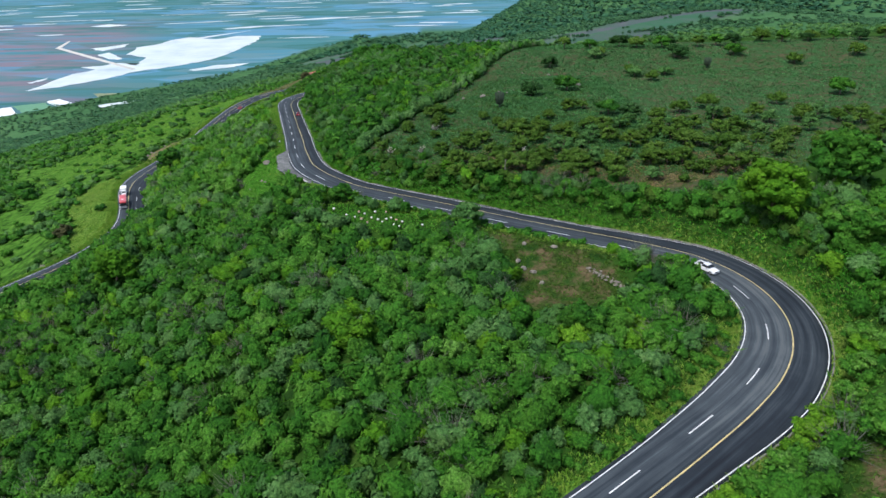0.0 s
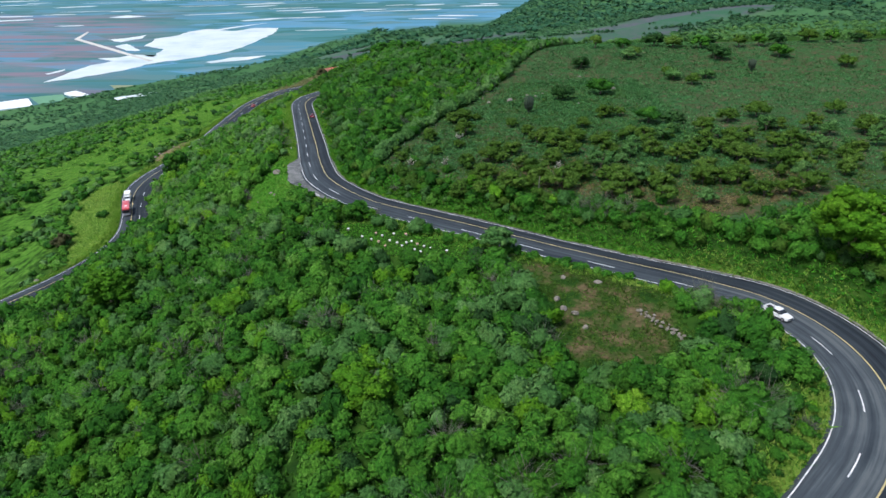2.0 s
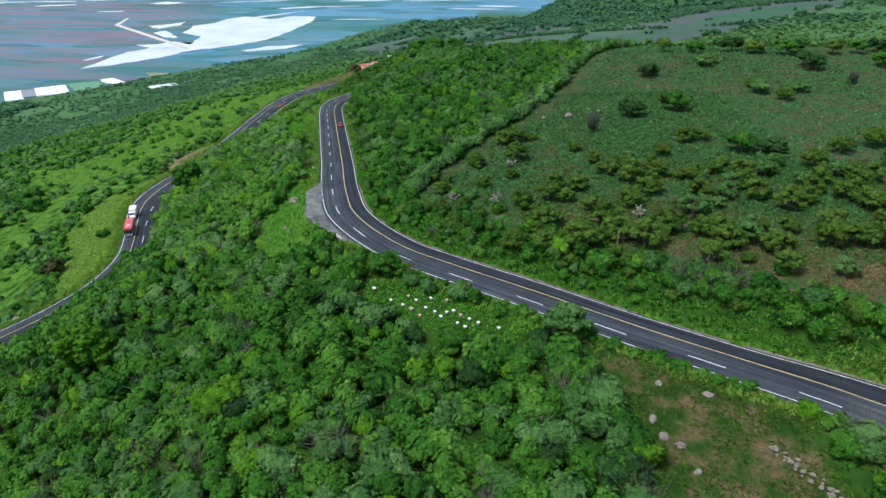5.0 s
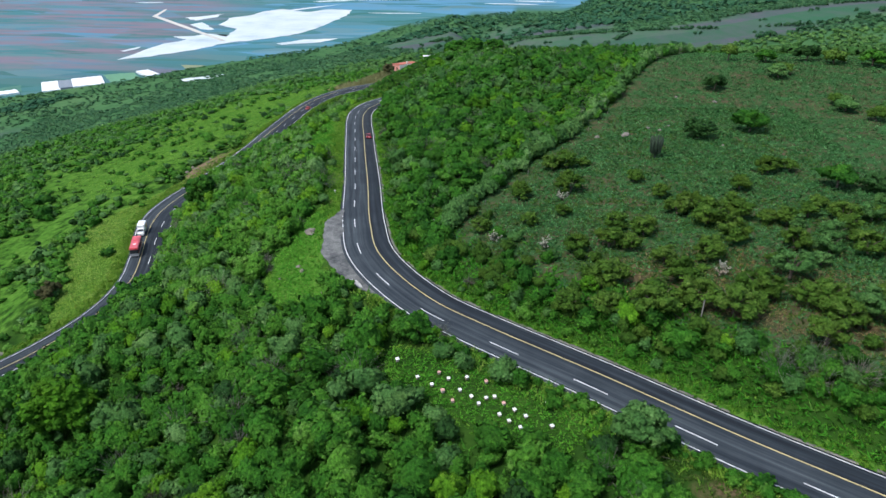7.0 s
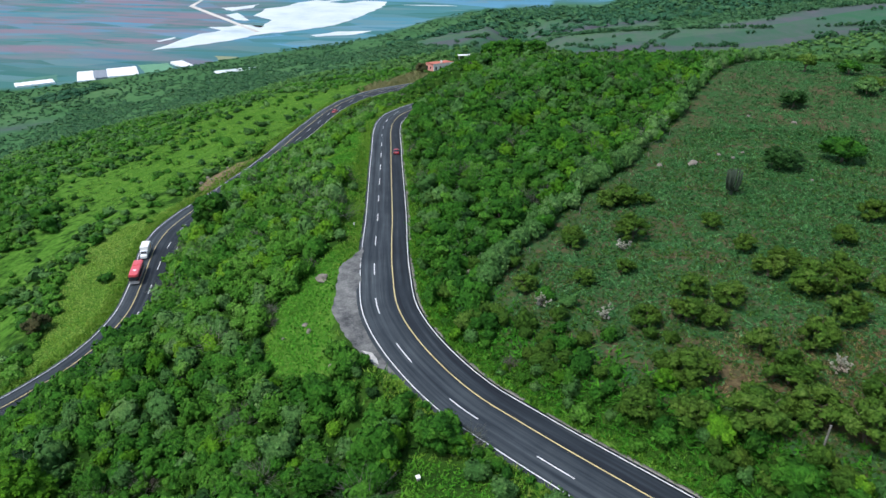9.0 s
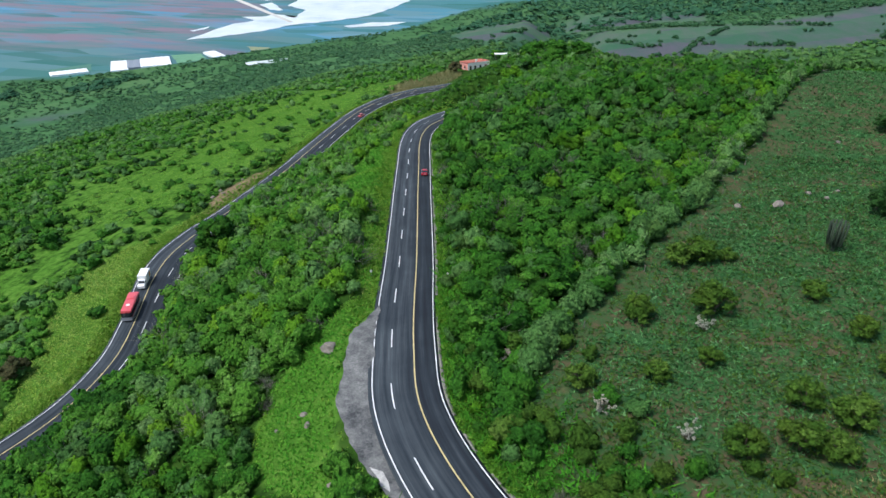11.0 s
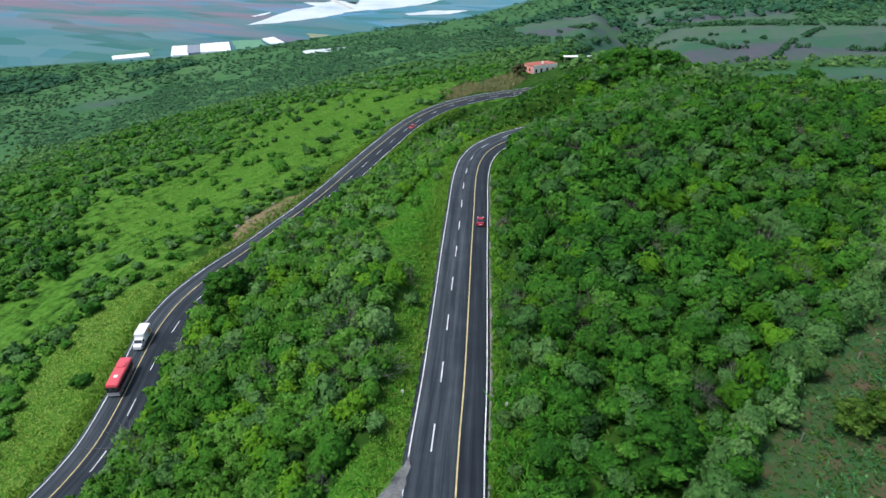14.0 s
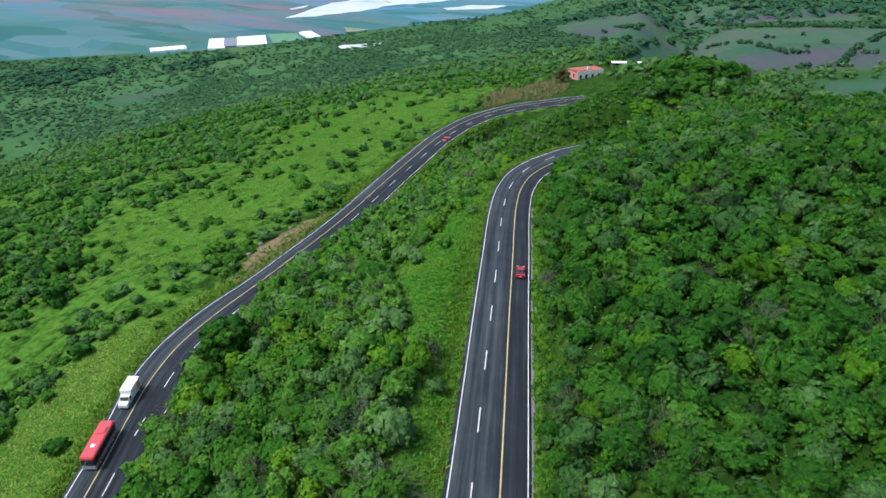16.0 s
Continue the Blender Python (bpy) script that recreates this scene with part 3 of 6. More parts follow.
def crown_shapes(kinds, count, lobes, tufts, tuft, low=-0.4, lobe=(0.30, 0.48), sides=4, leaves=0):
    """Leafy crowns of radius about 1 to be set out in number: a lobed core covered with tufts of leaves. Each is (corners, triangles, tone offsets)."""
    shapes = []
    for _ in range(kinds):
        c = rng.normal(size=(lobes, 3))
        c[:, 2] = np.abs(c[:, 2]) * 0.9 - 0.25
        c *= (rng.uniform(0.5, 0.78, lobes) / np.linalg.norm(c, axis=1))[:, None]
        c, r = np.r_[np.zeros((1, 3)), c], np.r_[0.62, rng.uniform(*lobe, lobes)]
        # the middle ball is toned down, as painted shade between the lobes
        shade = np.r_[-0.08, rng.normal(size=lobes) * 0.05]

        def surface(d):
            along = d @ c.T
            inner = along**2 - (c**2).sum(1) + r**2
            reach = np.where(inner > 0, along + np.sqrt(np.maximum(inner, 0)), 0)
            k = reach.argmax(1)
            at = d * reach.max(1)[:, None]
            return at, (at - c[k]) / r[k][:, None], shade[k]

        d, f = globe(count)
        f = f[d[f][:, :, 2].min(1) > low - 0.15]
        used = np.unique(f)
        back = np.zeros(count, int)
        back[used] = np.arange(len(used))
        v, _, tone = surface(d[used])
        # the core is darker too: shade between the tufts put into its tone
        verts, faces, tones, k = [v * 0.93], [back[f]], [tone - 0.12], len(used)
        # tufts: small leafy peaks that stand out from the lobes
        d = globe(int(tufts * 2 / (1 - low)))[0]
        d = d + rng.normal(size=d.shape) * 0.10
        d = d[d[:, 2] > low]
        d /= np.linalg.norm(d, axis=1)[:, None]
        at, out, tone = surface(d)
        n = len(at)
        out = out + rng.normal(size=(n, 3)) * 0.28 + np.array([0, 0, 0.15])
        out /= np.linalg.norm(out, axis=1)[:, None]
        a = np.cross(out, rng.normal(size=(n, 3)))
        a /= np.linalg.norm(a, axis=1)[:, None]
        b = np.cross(out, a)
        size = tuft * rng.uniform(0.7, 1.35, n)
        ring = []
        for q in range(sides):
            w = 2 * np.pi * (q + rng.uniform(-0.25, 0.25, n)) / sides
            reach = (size * rng.uniform(0.75, 1.3, n))[:, None]
            ring.append(at + (a * np.cos(w)[:, None] + b * np.sin(w)[:, None]) * reach - out * (size * rng.uniform(0.15, 0.75, n))[:, None])
        peak = at + out * (size * rng.uniform(0.25, 0.7, n))[:, None]
        verts.append(np.stack([peak] + ring, 1).reshape(-1, 3))
        fan = np.array([(0, q + 1, (q + 1) % sides + 1) for q in range(sides)])
        faces.append((fan[None] + (sides + 1) * np.arange(n)[:, None, None]).reshape(-1, 3) + k)
        tones.append(np.repeat(tone + rng.normal(size=n) * 0.07, sides + 1))
        k += n * (sides + 1)
        if leaves:
            d = rng.normal(size=(leaves, 3))
            d[:, 2] = np.abs(d[:, 2]) * 0.9 + low * 0.5
            d /= np.linalg.norm(d, axis=1)[:, None]
            at, out, tone = surface(d)
            at = at + out * rng.uniform(0.02, 0.16, (leaves, 1))
            out = out + rng.normal(size=(leaves, 3)) * 0.6
            a = np.cross(out, rng.normal(size=(leaves, 3)))
            a /= np.linalg.norm(a, axis=1)[:, None]
            b = np.cross(out, a)
            size = tuft * rng.uniform(0.4, 0.8, (leaves, 1))
            verts.append(np.stack([at + a * size, at - a * size * 0.5 + b * size * 0.7, at - a * size * 0.5 - b * size * 0.7], 1).reshape(-1, 3))
            faces.append(np.arange(3 * leaves).reshape(-1, 3) + k)
            tones.append(np.repeat(tone + rng.normal(size=leaves) * 0.08, 3))
        shapes.append((np.concatenate(verts), np.concatenate(faces), np.concatenate(tones)))
    return shapes


def set_out(shapes, centres, wide, tall, tones):
    """Many crowns from a few shapes, each turned, tilted and sized on its own. Returns corners, triangles and tones."""
    n, v, f, t, k = len(centres), [], [], [], 0
    which, turn = rng.integers(len(shapes), size=n), rng.uniform(0, 2 * np.pi, n)
    lean = rng.normal(size=(n, 2)) * 0.16
    oval = rng.uniform(0.86, 1.16, n)
    for i, (sv, sf, st) in enumerate(shapes):
        m = which == i
        if not m.any():
            continue
        co, si = np.cos(turn[m])[:, None], np.sin(turn[m])[:, None]
        x, y = sv[None, :, 0] * oval[m, None], sv[None, :, 1] / oval[m, None]
        z = np.broadcast_to(sv[None, :, 2], (m.sum(), len(sv)))
        p = np.stack([(x * co - y * si + z * lean[m, :1]) * wide[m, None], (x * si + y * co + z * lean[m, 1:]) * wide[m, None], z * tall[m, None]], 2) + centres[m][:, None]
        v.append(p.reshape(-1, 3))
        f.append((sf[None] + len(sv) * np.arange(m.sum())[:, None, None]).reshape(-1, 3) + k)
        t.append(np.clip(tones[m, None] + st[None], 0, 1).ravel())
        k += len(v[-1])
    return np.concatenate(v), np.concatenate(f), np.concatenate(t)


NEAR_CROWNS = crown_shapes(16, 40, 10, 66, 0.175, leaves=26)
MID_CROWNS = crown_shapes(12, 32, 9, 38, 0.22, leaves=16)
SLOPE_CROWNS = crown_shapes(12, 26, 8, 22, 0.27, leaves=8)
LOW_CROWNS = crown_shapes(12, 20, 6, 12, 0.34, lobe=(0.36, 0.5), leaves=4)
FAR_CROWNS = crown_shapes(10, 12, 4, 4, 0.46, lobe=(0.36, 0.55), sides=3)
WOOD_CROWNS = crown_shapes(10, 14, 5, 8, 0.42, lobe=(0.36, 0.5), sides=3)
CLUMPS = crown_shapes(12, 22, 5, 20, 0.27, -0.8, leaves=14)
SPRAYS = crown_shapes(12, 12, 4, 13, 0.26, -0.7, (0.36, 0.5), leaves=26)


def bushes(xy, size, tones, shapes, wide=0.72, tall=0.75, lift=0.45):
    """Many bushes standing on the land."""
    z = land(xy[:, 0], xy[:, 1]) + size * lift * tall / 0.75
    return set_out(shapes, np.c_[xy, z], size * wide, size * tall * rng.uniform(0.85, 1.15, len(xy)), tones)


def joined(*pieces):
    v, f, t, k = [], [], [], 0
    for a, b, c in pieces:
        v.append(a), f.append(b + k), t.append(c)
        k += len(a)
    return np.concatenate(v), np.concatenate(f), np.concatenate(t)


def twigs(xy, size, tones, count=60):
    """Leafless bushes: thin branches that spread from the foot."""
    n = len(xy)
    base = np.repeat(np.c_[xy, land(xy[:, 0], xy[:, 1])], count, 0)
    d = rng.normal(size=(n * count, 3))
    d[:, 2] = np.abs(d[:, 2]) + 0.25
    d /= np.linalg.norm(d, axis=1)[:, None]
    s = np.repeat(size, count)[:, None]
    a = base + d * s * rng.uniform(0.2, 0.8, (n * count, 1))
    b = a + (d + rng.normal(size=d.shape) * 0.5) * s * 0.55
    w = np.cross(d, rng.normal(size=d.shape))
    w /= np.linalg.norm(w, axis=1)[:, None]
    tri = np.stack([a - w * 0.045, a + w * 0.045, b], 1)
    return tri.reshape(-1, 3), np.arange(3 * n * count).reshape(-1, 3), np.repeat(np.repeat(tones, count), 3)


def tufts(xy, height, width, tones, blades=5, lean=0.5):
    """Upright blades of grass or leaves of low crops."""
    n = len(xy)
    m = n * blades
    base = np.repeat(np.c_[xy, land(xy[:, 0], xy[:, 1])], blades, 0)
    base[:, :2] += rng.normal(size=(m, 2)) * np.repeat(width, blades)[:, None] * 0.9
    turn = rng.uniform(0, 2 * np.pi, m)
    side = np.stack([np.cos(turn), np.sin(turn), 0 * turn], 1)
    tip = base + rng.normal(size=(m, 3)) * np.array([lean, lean, 0]) * np.repeat(height, blades)[:, None]
    tip[:, 2] += np.repeat(height, blades) * rng.uniform(0.6, 1.2, m)
    w = (np.repeat(width, blades) * rng.uniform(0.35, 0.7, m))[:, None]
    tri = np.stack([base - side * w, base + side * w, tip], 1)
    return tri.reshape(-1, 3), np.arange(3 * m).reshape(-1, 3), np.repeat(np.repeat(tones, blades), 3)


def scatter(x0, x1, y0, y1, gap, jitter=0.48):
    xs, ys = np.meshgrid(np.arange(x0, x1, gap), np.arange(y0, y1, gap * 0.87))
    xs = xs + (np.arange(xs.shape[0]) % 2)[:, None] * gap * 0.5
    p = np.stack([xs.ravel(), ys.ravel()], 1)
    return p + rng.uniform(-jitter, jitter, p.shape) * gap


def slow(x, y, scale, seed):
    return np.array([noise.noise((a * scale, b * scale, seed)) for a, b in zip(x, y)])


def stuff(name, label, category, built, mat):
    v, f, t = built
    ob = new(name, mesh_from(name, v, f, [mat], {"tone": t}))
    return tagged(ob, label, category, kind="stuff")


def road_gaps(p):
    du, _, su, _ = to_road(p[:, 0], p[:, 1], up_line, up_left, up_l, up_r)
    dl, _, sl, _ = to_road(p[:, 0], p[:, 1], low_line, low_left, low_l, low_r)
    return du, dl, su, sl


# dense scrub between and around the roads
p = scatter(-180, 130, 56, 480, 3.15)
du, dl, su, sl = road_gaps(p)
x, y = p.T
open_land = np.maximum.reduce([zone(x, y, q, 2) for q in (FIELD, BARE, LAYBY, POCKET, VERGE, OUTER_SOIL)] + [np.where(du > 5.5, zone(x, y, HIVES, 2), 0)])
thin_land = np.maximum(zone(x, y, STRIP, 2), zone(x, y, MEADOW, 4))
lottery, west = rng.uniform(size=len(p)), (x < -138) | ((dl < 40) & (sl > 0))
clump = slow(x, y, 0.05, 1.0)
keep = (du > np.where(su > 0, 2.6, np.where((x > 20) & (y < 165), 4.8, 2.0))) & (dl > np.where((sl < 0) & (y < 290), 1.3, 2.6)) & (open_land < 0.3) & (lottery < np.where(thin_land > 0.4, 0.07, 0.98)) & ~west
keep &= ~((x > 30) & (y < 150) & (du < 2.6)) & ~((x > 62) & (y > 150)) & ~((x > 14) & (y > 400)) & ((y > 66) | (x > -75))
p, edge, low_side = p[keep], np.minimum(du, dl)[keep], ((dl < 12) & (y < 290))[keep]
x, y = p.T
kind = rng.uniform(size=len(p)) + 0.25 * slow(x, y, 0.03, 5.0) + 0.1 * step(y, 290, 400)
size = rng.triangular(1.3, 2.1, 4.3, len(p)) * np.where(low_side, 1.15, 0.55 + 0.45 * step(edge, 2.5, 7)) * np.where(rng.uniform(size=len(p)) < 0.08, 1.4, 1.0)
size = np.minimum(size, np.where(low_side, 4.2, 1.6 + 0.38 * edge).clip(1.6, 4.4))
between = (y > 205) & (x < through_points([(200, -46), (300, -68), (400, -84)], y))
tone = np.clip(rng.normal(0.50, 0.19, len(p)) + np.where(between, 0.28, np.where(y > 200, -0.12, 0.03)), 0, 1)
size = np.where(zone(x, y, SADDLE, 3) > 0.4, np.minimum(size, 1.1), size * np.where(y > 385, 0.85, 1.0))
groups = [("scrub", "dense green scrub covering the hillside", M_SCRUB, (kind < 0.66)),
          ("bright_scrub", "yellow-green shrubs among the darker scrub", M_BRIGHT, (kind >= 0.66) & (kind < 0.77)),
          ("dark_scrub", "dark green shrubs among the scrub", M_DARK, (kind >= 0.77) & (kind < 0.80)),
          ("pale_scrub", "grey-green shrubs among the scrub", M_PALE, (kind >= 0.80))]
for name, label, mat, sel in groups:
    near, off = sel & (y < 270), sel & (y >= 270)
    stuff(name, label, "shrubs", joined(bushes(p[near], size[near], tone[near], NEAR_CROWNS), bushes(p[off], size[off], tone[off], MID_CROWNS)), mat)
# the same scrub further back along the hillside
q = scatter(-190, 130, -60, 60, 6.0)
du, dl, su, sl = road_gaps(q)
q = q[(du > 4) & (dl > 4) & (rng.uniform(size=len(q)) < 0.9)]
q = np.concatenate([q, scatter(-185, -90, 60, 132, 4.6)])
du, dl, su, sl = road_gaps(q)
q = q[(du > 4) & (dl > 4) & ((q[:, 1] < 56) | (q[:, 0] < -100))]
stuff("hillside_scrub", "green scrub further back along the hillside", "shrubs", bushes(q, rng.triangular(2.0, 3.0, 4.6, len(q)), np.clip(rng.normal(0.5, 0.3, len(q)), 0, 1), LOW_CROWNS), M_SCRUB)
bare = rng.choice(len(p), 330, replace=False)
stuff("dry_shrubs", "leafless grey shrubs scattered through the scrub", "shrubs", twigs(p[bare] + 0.8, size[bare] * 1.25, tone[bare], 200), M_GREY)

# low shrubs that lean over the road edge above the clearing and along the bend
q = scatter(-50, 66, 60, 200, 1.5)
du, dl, su, sl = road_gaps(q)
q = q[(su > 0) & (du > 0.7) & (du < 3.2) & (zone(q[:, 0], q[:, 1], LAYBY, 3) < 0.1) & (slow(q[:, 0], q[:, 1], 0.1, 17.0) + 0.35 * rng.normal(size=len(q)) > np.where((q[:, 0] < 34) & (q[:, 1] > 140), -0.25, 0.12))]
stuff("roadside_shrubs", "low leafy shrubs leaning over the road edge", "shrubs", bushes(q, rng.triangular(0.6, 0.9, 1.7, len(q)), np.clip(rng.normal(0.5, 0.22, len(q)), 0, 1), MID_CROWNS, 0.8, 0.7), M_SCRUB)

# low plants that fill the gaps under the shrubs
q = scatter(-135, 75, 60, 470, 1.15)
du, dl, su, sl = road_gaps(q)
x, y = q.T
shut = np.maximum.reduce([zone(x, y, r, 1.5) for r in (FIELD, LAYBY, BARE, STRIP, POCKET, HIVES, VERGE, OUTER_SOIL)])
q = q[(du > 1.3) & (dl > 1.3) & (shut < 0.3) & ~((dl < 40) & (sl > 0)) & ~((x > -20) & (y > 400)) & (rng.uniform(size=len(q)) < 0.5)]
stuff("undergrowth", "low leafy undergrowth between the shrubs", "undergrowth", tufts(q, rng.uniform(0.4, 1.1, len(q)), np.full(len(q), 0.5), np.clip(rng.normal(0.5, 0.25, len(q)), 0, 1), 4, 0.9), M_SCRUB)

# taller shrubs on the bank above the near part of the lower road
q = scatter(-160, -85, 135, 228, 3.0)
du, dl, su, sl = road_gaps(q)
q = q[(sl < 0) & (dl > 2.4) & (dl < 17) & (q[:, 1] < 222 + 0.6 * dl)]
stuff("tall_scrub", "tall dense green shrubs on the bank above the lower road", "shrubs", bushes(q, rng.uniform(3.0, 4.8, len(q)), np.clip(rng.normal(0.45, 0.28, len(q)), 0, 1), NEAR_CROWNS), M_SCRUB)

# herbs that cover the bank beside the upper road, and the hedge along the field
q = scatter(-80, 100, 100, 250, 0.7)
du, dl, su, sl = road_gaps(q)
q = q[(su < 0) & (du > 1.4) & (du < 10 + rng.normal(size=len(q)) * 3)]
stuff("bank_herbs", "lush green herbs and grass on the road bank", "herbs", tufts(q, rng.uniform(0.4, 1.0, len(q)), np.full(len(q), 0.40), np.clip(rng.normal(0.10, 0.2, len(q)), 0, 1), 4, 1.0), M_HERB)
line = np.array([(-24, 212), (-22, 222), (-7, 254), (5, 277), (27, 330), (45, 374), (58, 394)], float)
w = np.linspace(0, len(line) - 1, 130)
q = np.stack([np.interp(w, np.arange(len(line)), line[:, k]) for k in (0, 1)], 1) + rng.normal(size=(130, 2)) * 0.7 + np.array([-1.6, 0.6])
stuff("hedge", "uneven green hedge along the edge of the field", "hedge", bushes(q, rng.uniform(2.0, 3.4, 130), np.clip(rng.normal(0.6, 0.25, 130), 0, 1), NEAR_CROWNS, 0.7, 0.85), M_PALE)

# shrub belt between the upper road and the field
q = scatter(-35, 110, 120, 240, 2.7)
du, dl, su, sl = road_gaps(q)
chance = np.where(du < 10, 0.66, 0.22 * (1 - step(du, 10, 34)))
sel = (su < 0) & (du > np.where(q[:, 0] < 40, 4.2, 5.0)) & (q[:, 1] < 232 - 0.1 * q[:, 0]) & inside(q[:, 0], q[:, 1], [(-40, 225), (-18, 180), (30, 140), (60, 120), (112, 120), (112, 200), (30, 215), (-10, 232)]) & (rng.uniform(size=len(q)) < chance)
q, du = q[sel], du[sel]
kind = rng.uniform(size=len(q)) + 0.25 * step(du, 8, 20)
sz, tn = rng.triangular(1.2, 1.8, 3.0, len(q)), np.clip(rng.normal(0.28, 0.2, len(q)), 0, 1)
for name, label, mat, sel in (("belt_scrub", "green shrubs on the bank above the road", M_SCRUB, kind < 0.45), ("belt_olive_scrub", "olive-green feathery shrubs at the field edge", M_OLIVE, (kind >= 0.45) & (kind < 1.0)),
                              ("belt_pale_scrub", "grey-green shrubs at the field edge", M_PALE, kind >= 1.0)):
    stuff(name, label, "shrubs", bushes(q[sel], sz[sel], tn[sel], NEAR_CROWNS), mat)

# the slope west of the lower road: bushes in grass
p = scatter(-420, -118, 120, 640, 3.4)
du, dl, su, sl = road_gaps(p)
x, y = p.T
clump = slow(x, y, 0.035, 2.0) + 0.5 * slow(x, y, 0.11, 4.0)
open_land = np.maximum(0.97 * zone(x, y, VERGE, 2), 0.86 * zone(x, y, MEADOW, 8))
keep = ((dl > 40) & (x < -128) | (sl > 0) & (dl > 3.5)) & (rng.uniform(size=len(p)) < np.clip(0.56 + 1.9 * clump, 0.07, 0.95) * (1 - open_land))
keep &= ~((x > -145) & (y > 470) & (y < 560)) & (zone(x, y, DIRT, 2) < 0.3)
west_xy = p[keep]
size = rng.triangular(1.0, 1.9, 3.8, len(west_xy)) * np.where(rng.uniform(size=len(west_xy)) < 0.05, 1.5, 1)
tone = np.clip(rng.normal(0.62, 0.22, len(west_xy)), 0, 1)
# grey-green plants gain with distance, a haze tint put into the mix
kind = rng.uniform(size=len(west_xy)) + 0.12 * step(west_xy[:, 1], 330, 480)
for name, label, mat, sel in (("slope_scrub", "green bushes scattered over the grassy slope", M_SCRUB, kind < 0.70), ("slope_dark_scrub", "dark bushes on the grassy slope", M_DARK, (kind >= 0.70) & (kind < 0.74)),
                              ("slope_pale_scrub", "grey-green bushes on the grassy slope", M_PALE, kind >= 0.74)):
    near = (west_xy[sel, 1] < 340) & (west_xy[sel, 0] > -270)
    stuff(name, label, "shrubs", joined(*(bushes(west_xy[sel][m], size[sel][m], tone[sel][m], shapes, 0.8, 0.62) for m, shapes in ((near, SLOPE_CROWNS), (~near, LOW_CROWNS)))), mat)

# far woods down to the plain and behind the crest
p = np.concatenate([scatter(-1300, 560, 300, 1000, 6.9), scatter(-1300, 560, 1000, 1750, 11.0), scatter(-700, 200, 1750, 2500, 17.0)])
du, dl, su, sl = road_gaps(p)
x, y = p.T
till = np.maximum.reduce([zone(x, y, q, 5) for q in SHELF_FIELDS + [COUNTRY, SLOPE_FIELD, FIELD]])
clump = slow(x, y, 0.012, 2.0) + 0.5 * slow(x, y, 0.04, 4.0)
hidden = inside(x, y, [(-420, 120), (-420, 640), (-140, 640), (-120, 470), (10, 400), (60, 300), (300, 300), (300, 120)]) | ((x > 300) & (y < 600))
keep = ~hidden & (du > 6) & (dl > 6) & (x > through_points(TOE, y) + np.where(y < 1500, 34, 8)) & (till < 0.25) & (rng.uniform(size=len(p)) < np.clip(0.70 + 1.1 * clump, 0.12, 0.97))
keep &= ~inside(x, y, [(-112, 545), (-90, 545), (-60, 585), (-60, 620), (-112, 585)]) & ~inside(x, y, [(-130, 500), (-96, 515), (-98, 560), (-128, 545)])
p = p[keep]
size = rng.triangular(2.2, 3.6, 7.0, len(p)) * np.where(p[:, 1] > 1000, 1.3, 1.0)
size = np.where(zone(p[:, 0], p[:, 1], SADDLE, 3) > 0.2, 1.2, size)
tone = np.clip(rng.normal(0.6, 0.25, len(p)), 0, 1)
near = p[:, 1] < 720
stuff("middle_woods", "green scrub and low trees behind the house", "woods", bushes(p[near], size[near] * 0.62, np.clip(tone[near] + 0.1, 0, 1), WOOD_CROWNS, 0.9, 0.7), M_PALE)
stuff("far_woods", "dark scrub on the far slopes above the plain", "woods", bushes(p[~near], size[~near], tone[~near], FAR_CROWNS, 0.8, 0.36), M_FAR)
p = scatter(-250, 1300, 1000, 2500, 19)
keep = (p[:, 0] > through_points(TOE, p[:, 1]) + 15) & (rng.uniform(size=len(p)) < 0.8) & (raw_land(p[:, 0], p[:, 1]) < 200)
p = p[keep]
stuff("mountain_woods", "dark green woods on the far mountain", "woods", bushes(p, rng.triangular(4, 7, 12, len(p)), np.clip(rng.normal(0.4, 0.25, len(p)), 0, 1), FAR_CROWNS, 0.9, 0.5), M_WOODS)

# hedgerows between the parcels of the far shelf
rows = []
for line in ([(-198, 895), (-145, 799), (-113, 753), (-91, 732), (-70, 850), (-35, 875), (-4, 811), (13, 751), (35, 739), (63, 739), (90, 719), (150, 705)], [(-91, 1160), (-53, 1105), (-22, 976), (22, 911), (57, 885), (110, 850)],
             [(-99, 621), (-95, 686), (-88, 727)], [(-122, 861), (-108, 832), (-95, 804)], [(110, 850), (160, 800), (230, 760), (300, 770)], [(150, 705), (230, 740), (300, 790), (400, 870)],
             [(230, 900), (320, 900), (400, 950)], [(40, 690), (60, 760), (90, 830)]):
    line = np.array(line, float)
    w = np.r_[0, np.cumsum(np.hypot(*np.diff(line, axis=0).T))]
    d = np.arange(0, w[-1], 2.6)
    rows.append(np.stack([np.interp(d, w, line[:, k]) for k in (0, 1)], 1))
p = np.concatenate(rows)
p = p[slow(p[:, 0], p[:, 1], 0.06, 11.0) > -0.12]
p = p + rng.normal(size=p.shape) * 1.4
lone = scatter(-120, 420, 640, 1000, 46)
lone = lone[rng.uniform(size=len(lone)) < 0.5]
p = np.concatenate([p, lone, lone + rng.normal(size=lone.shape) * 3])
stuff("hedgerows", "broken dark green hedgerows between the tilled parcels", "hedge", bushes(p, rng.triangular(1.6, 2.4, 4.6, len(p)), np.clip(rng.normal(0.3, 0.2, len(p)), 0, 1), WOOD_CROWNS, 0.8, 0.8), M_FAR)

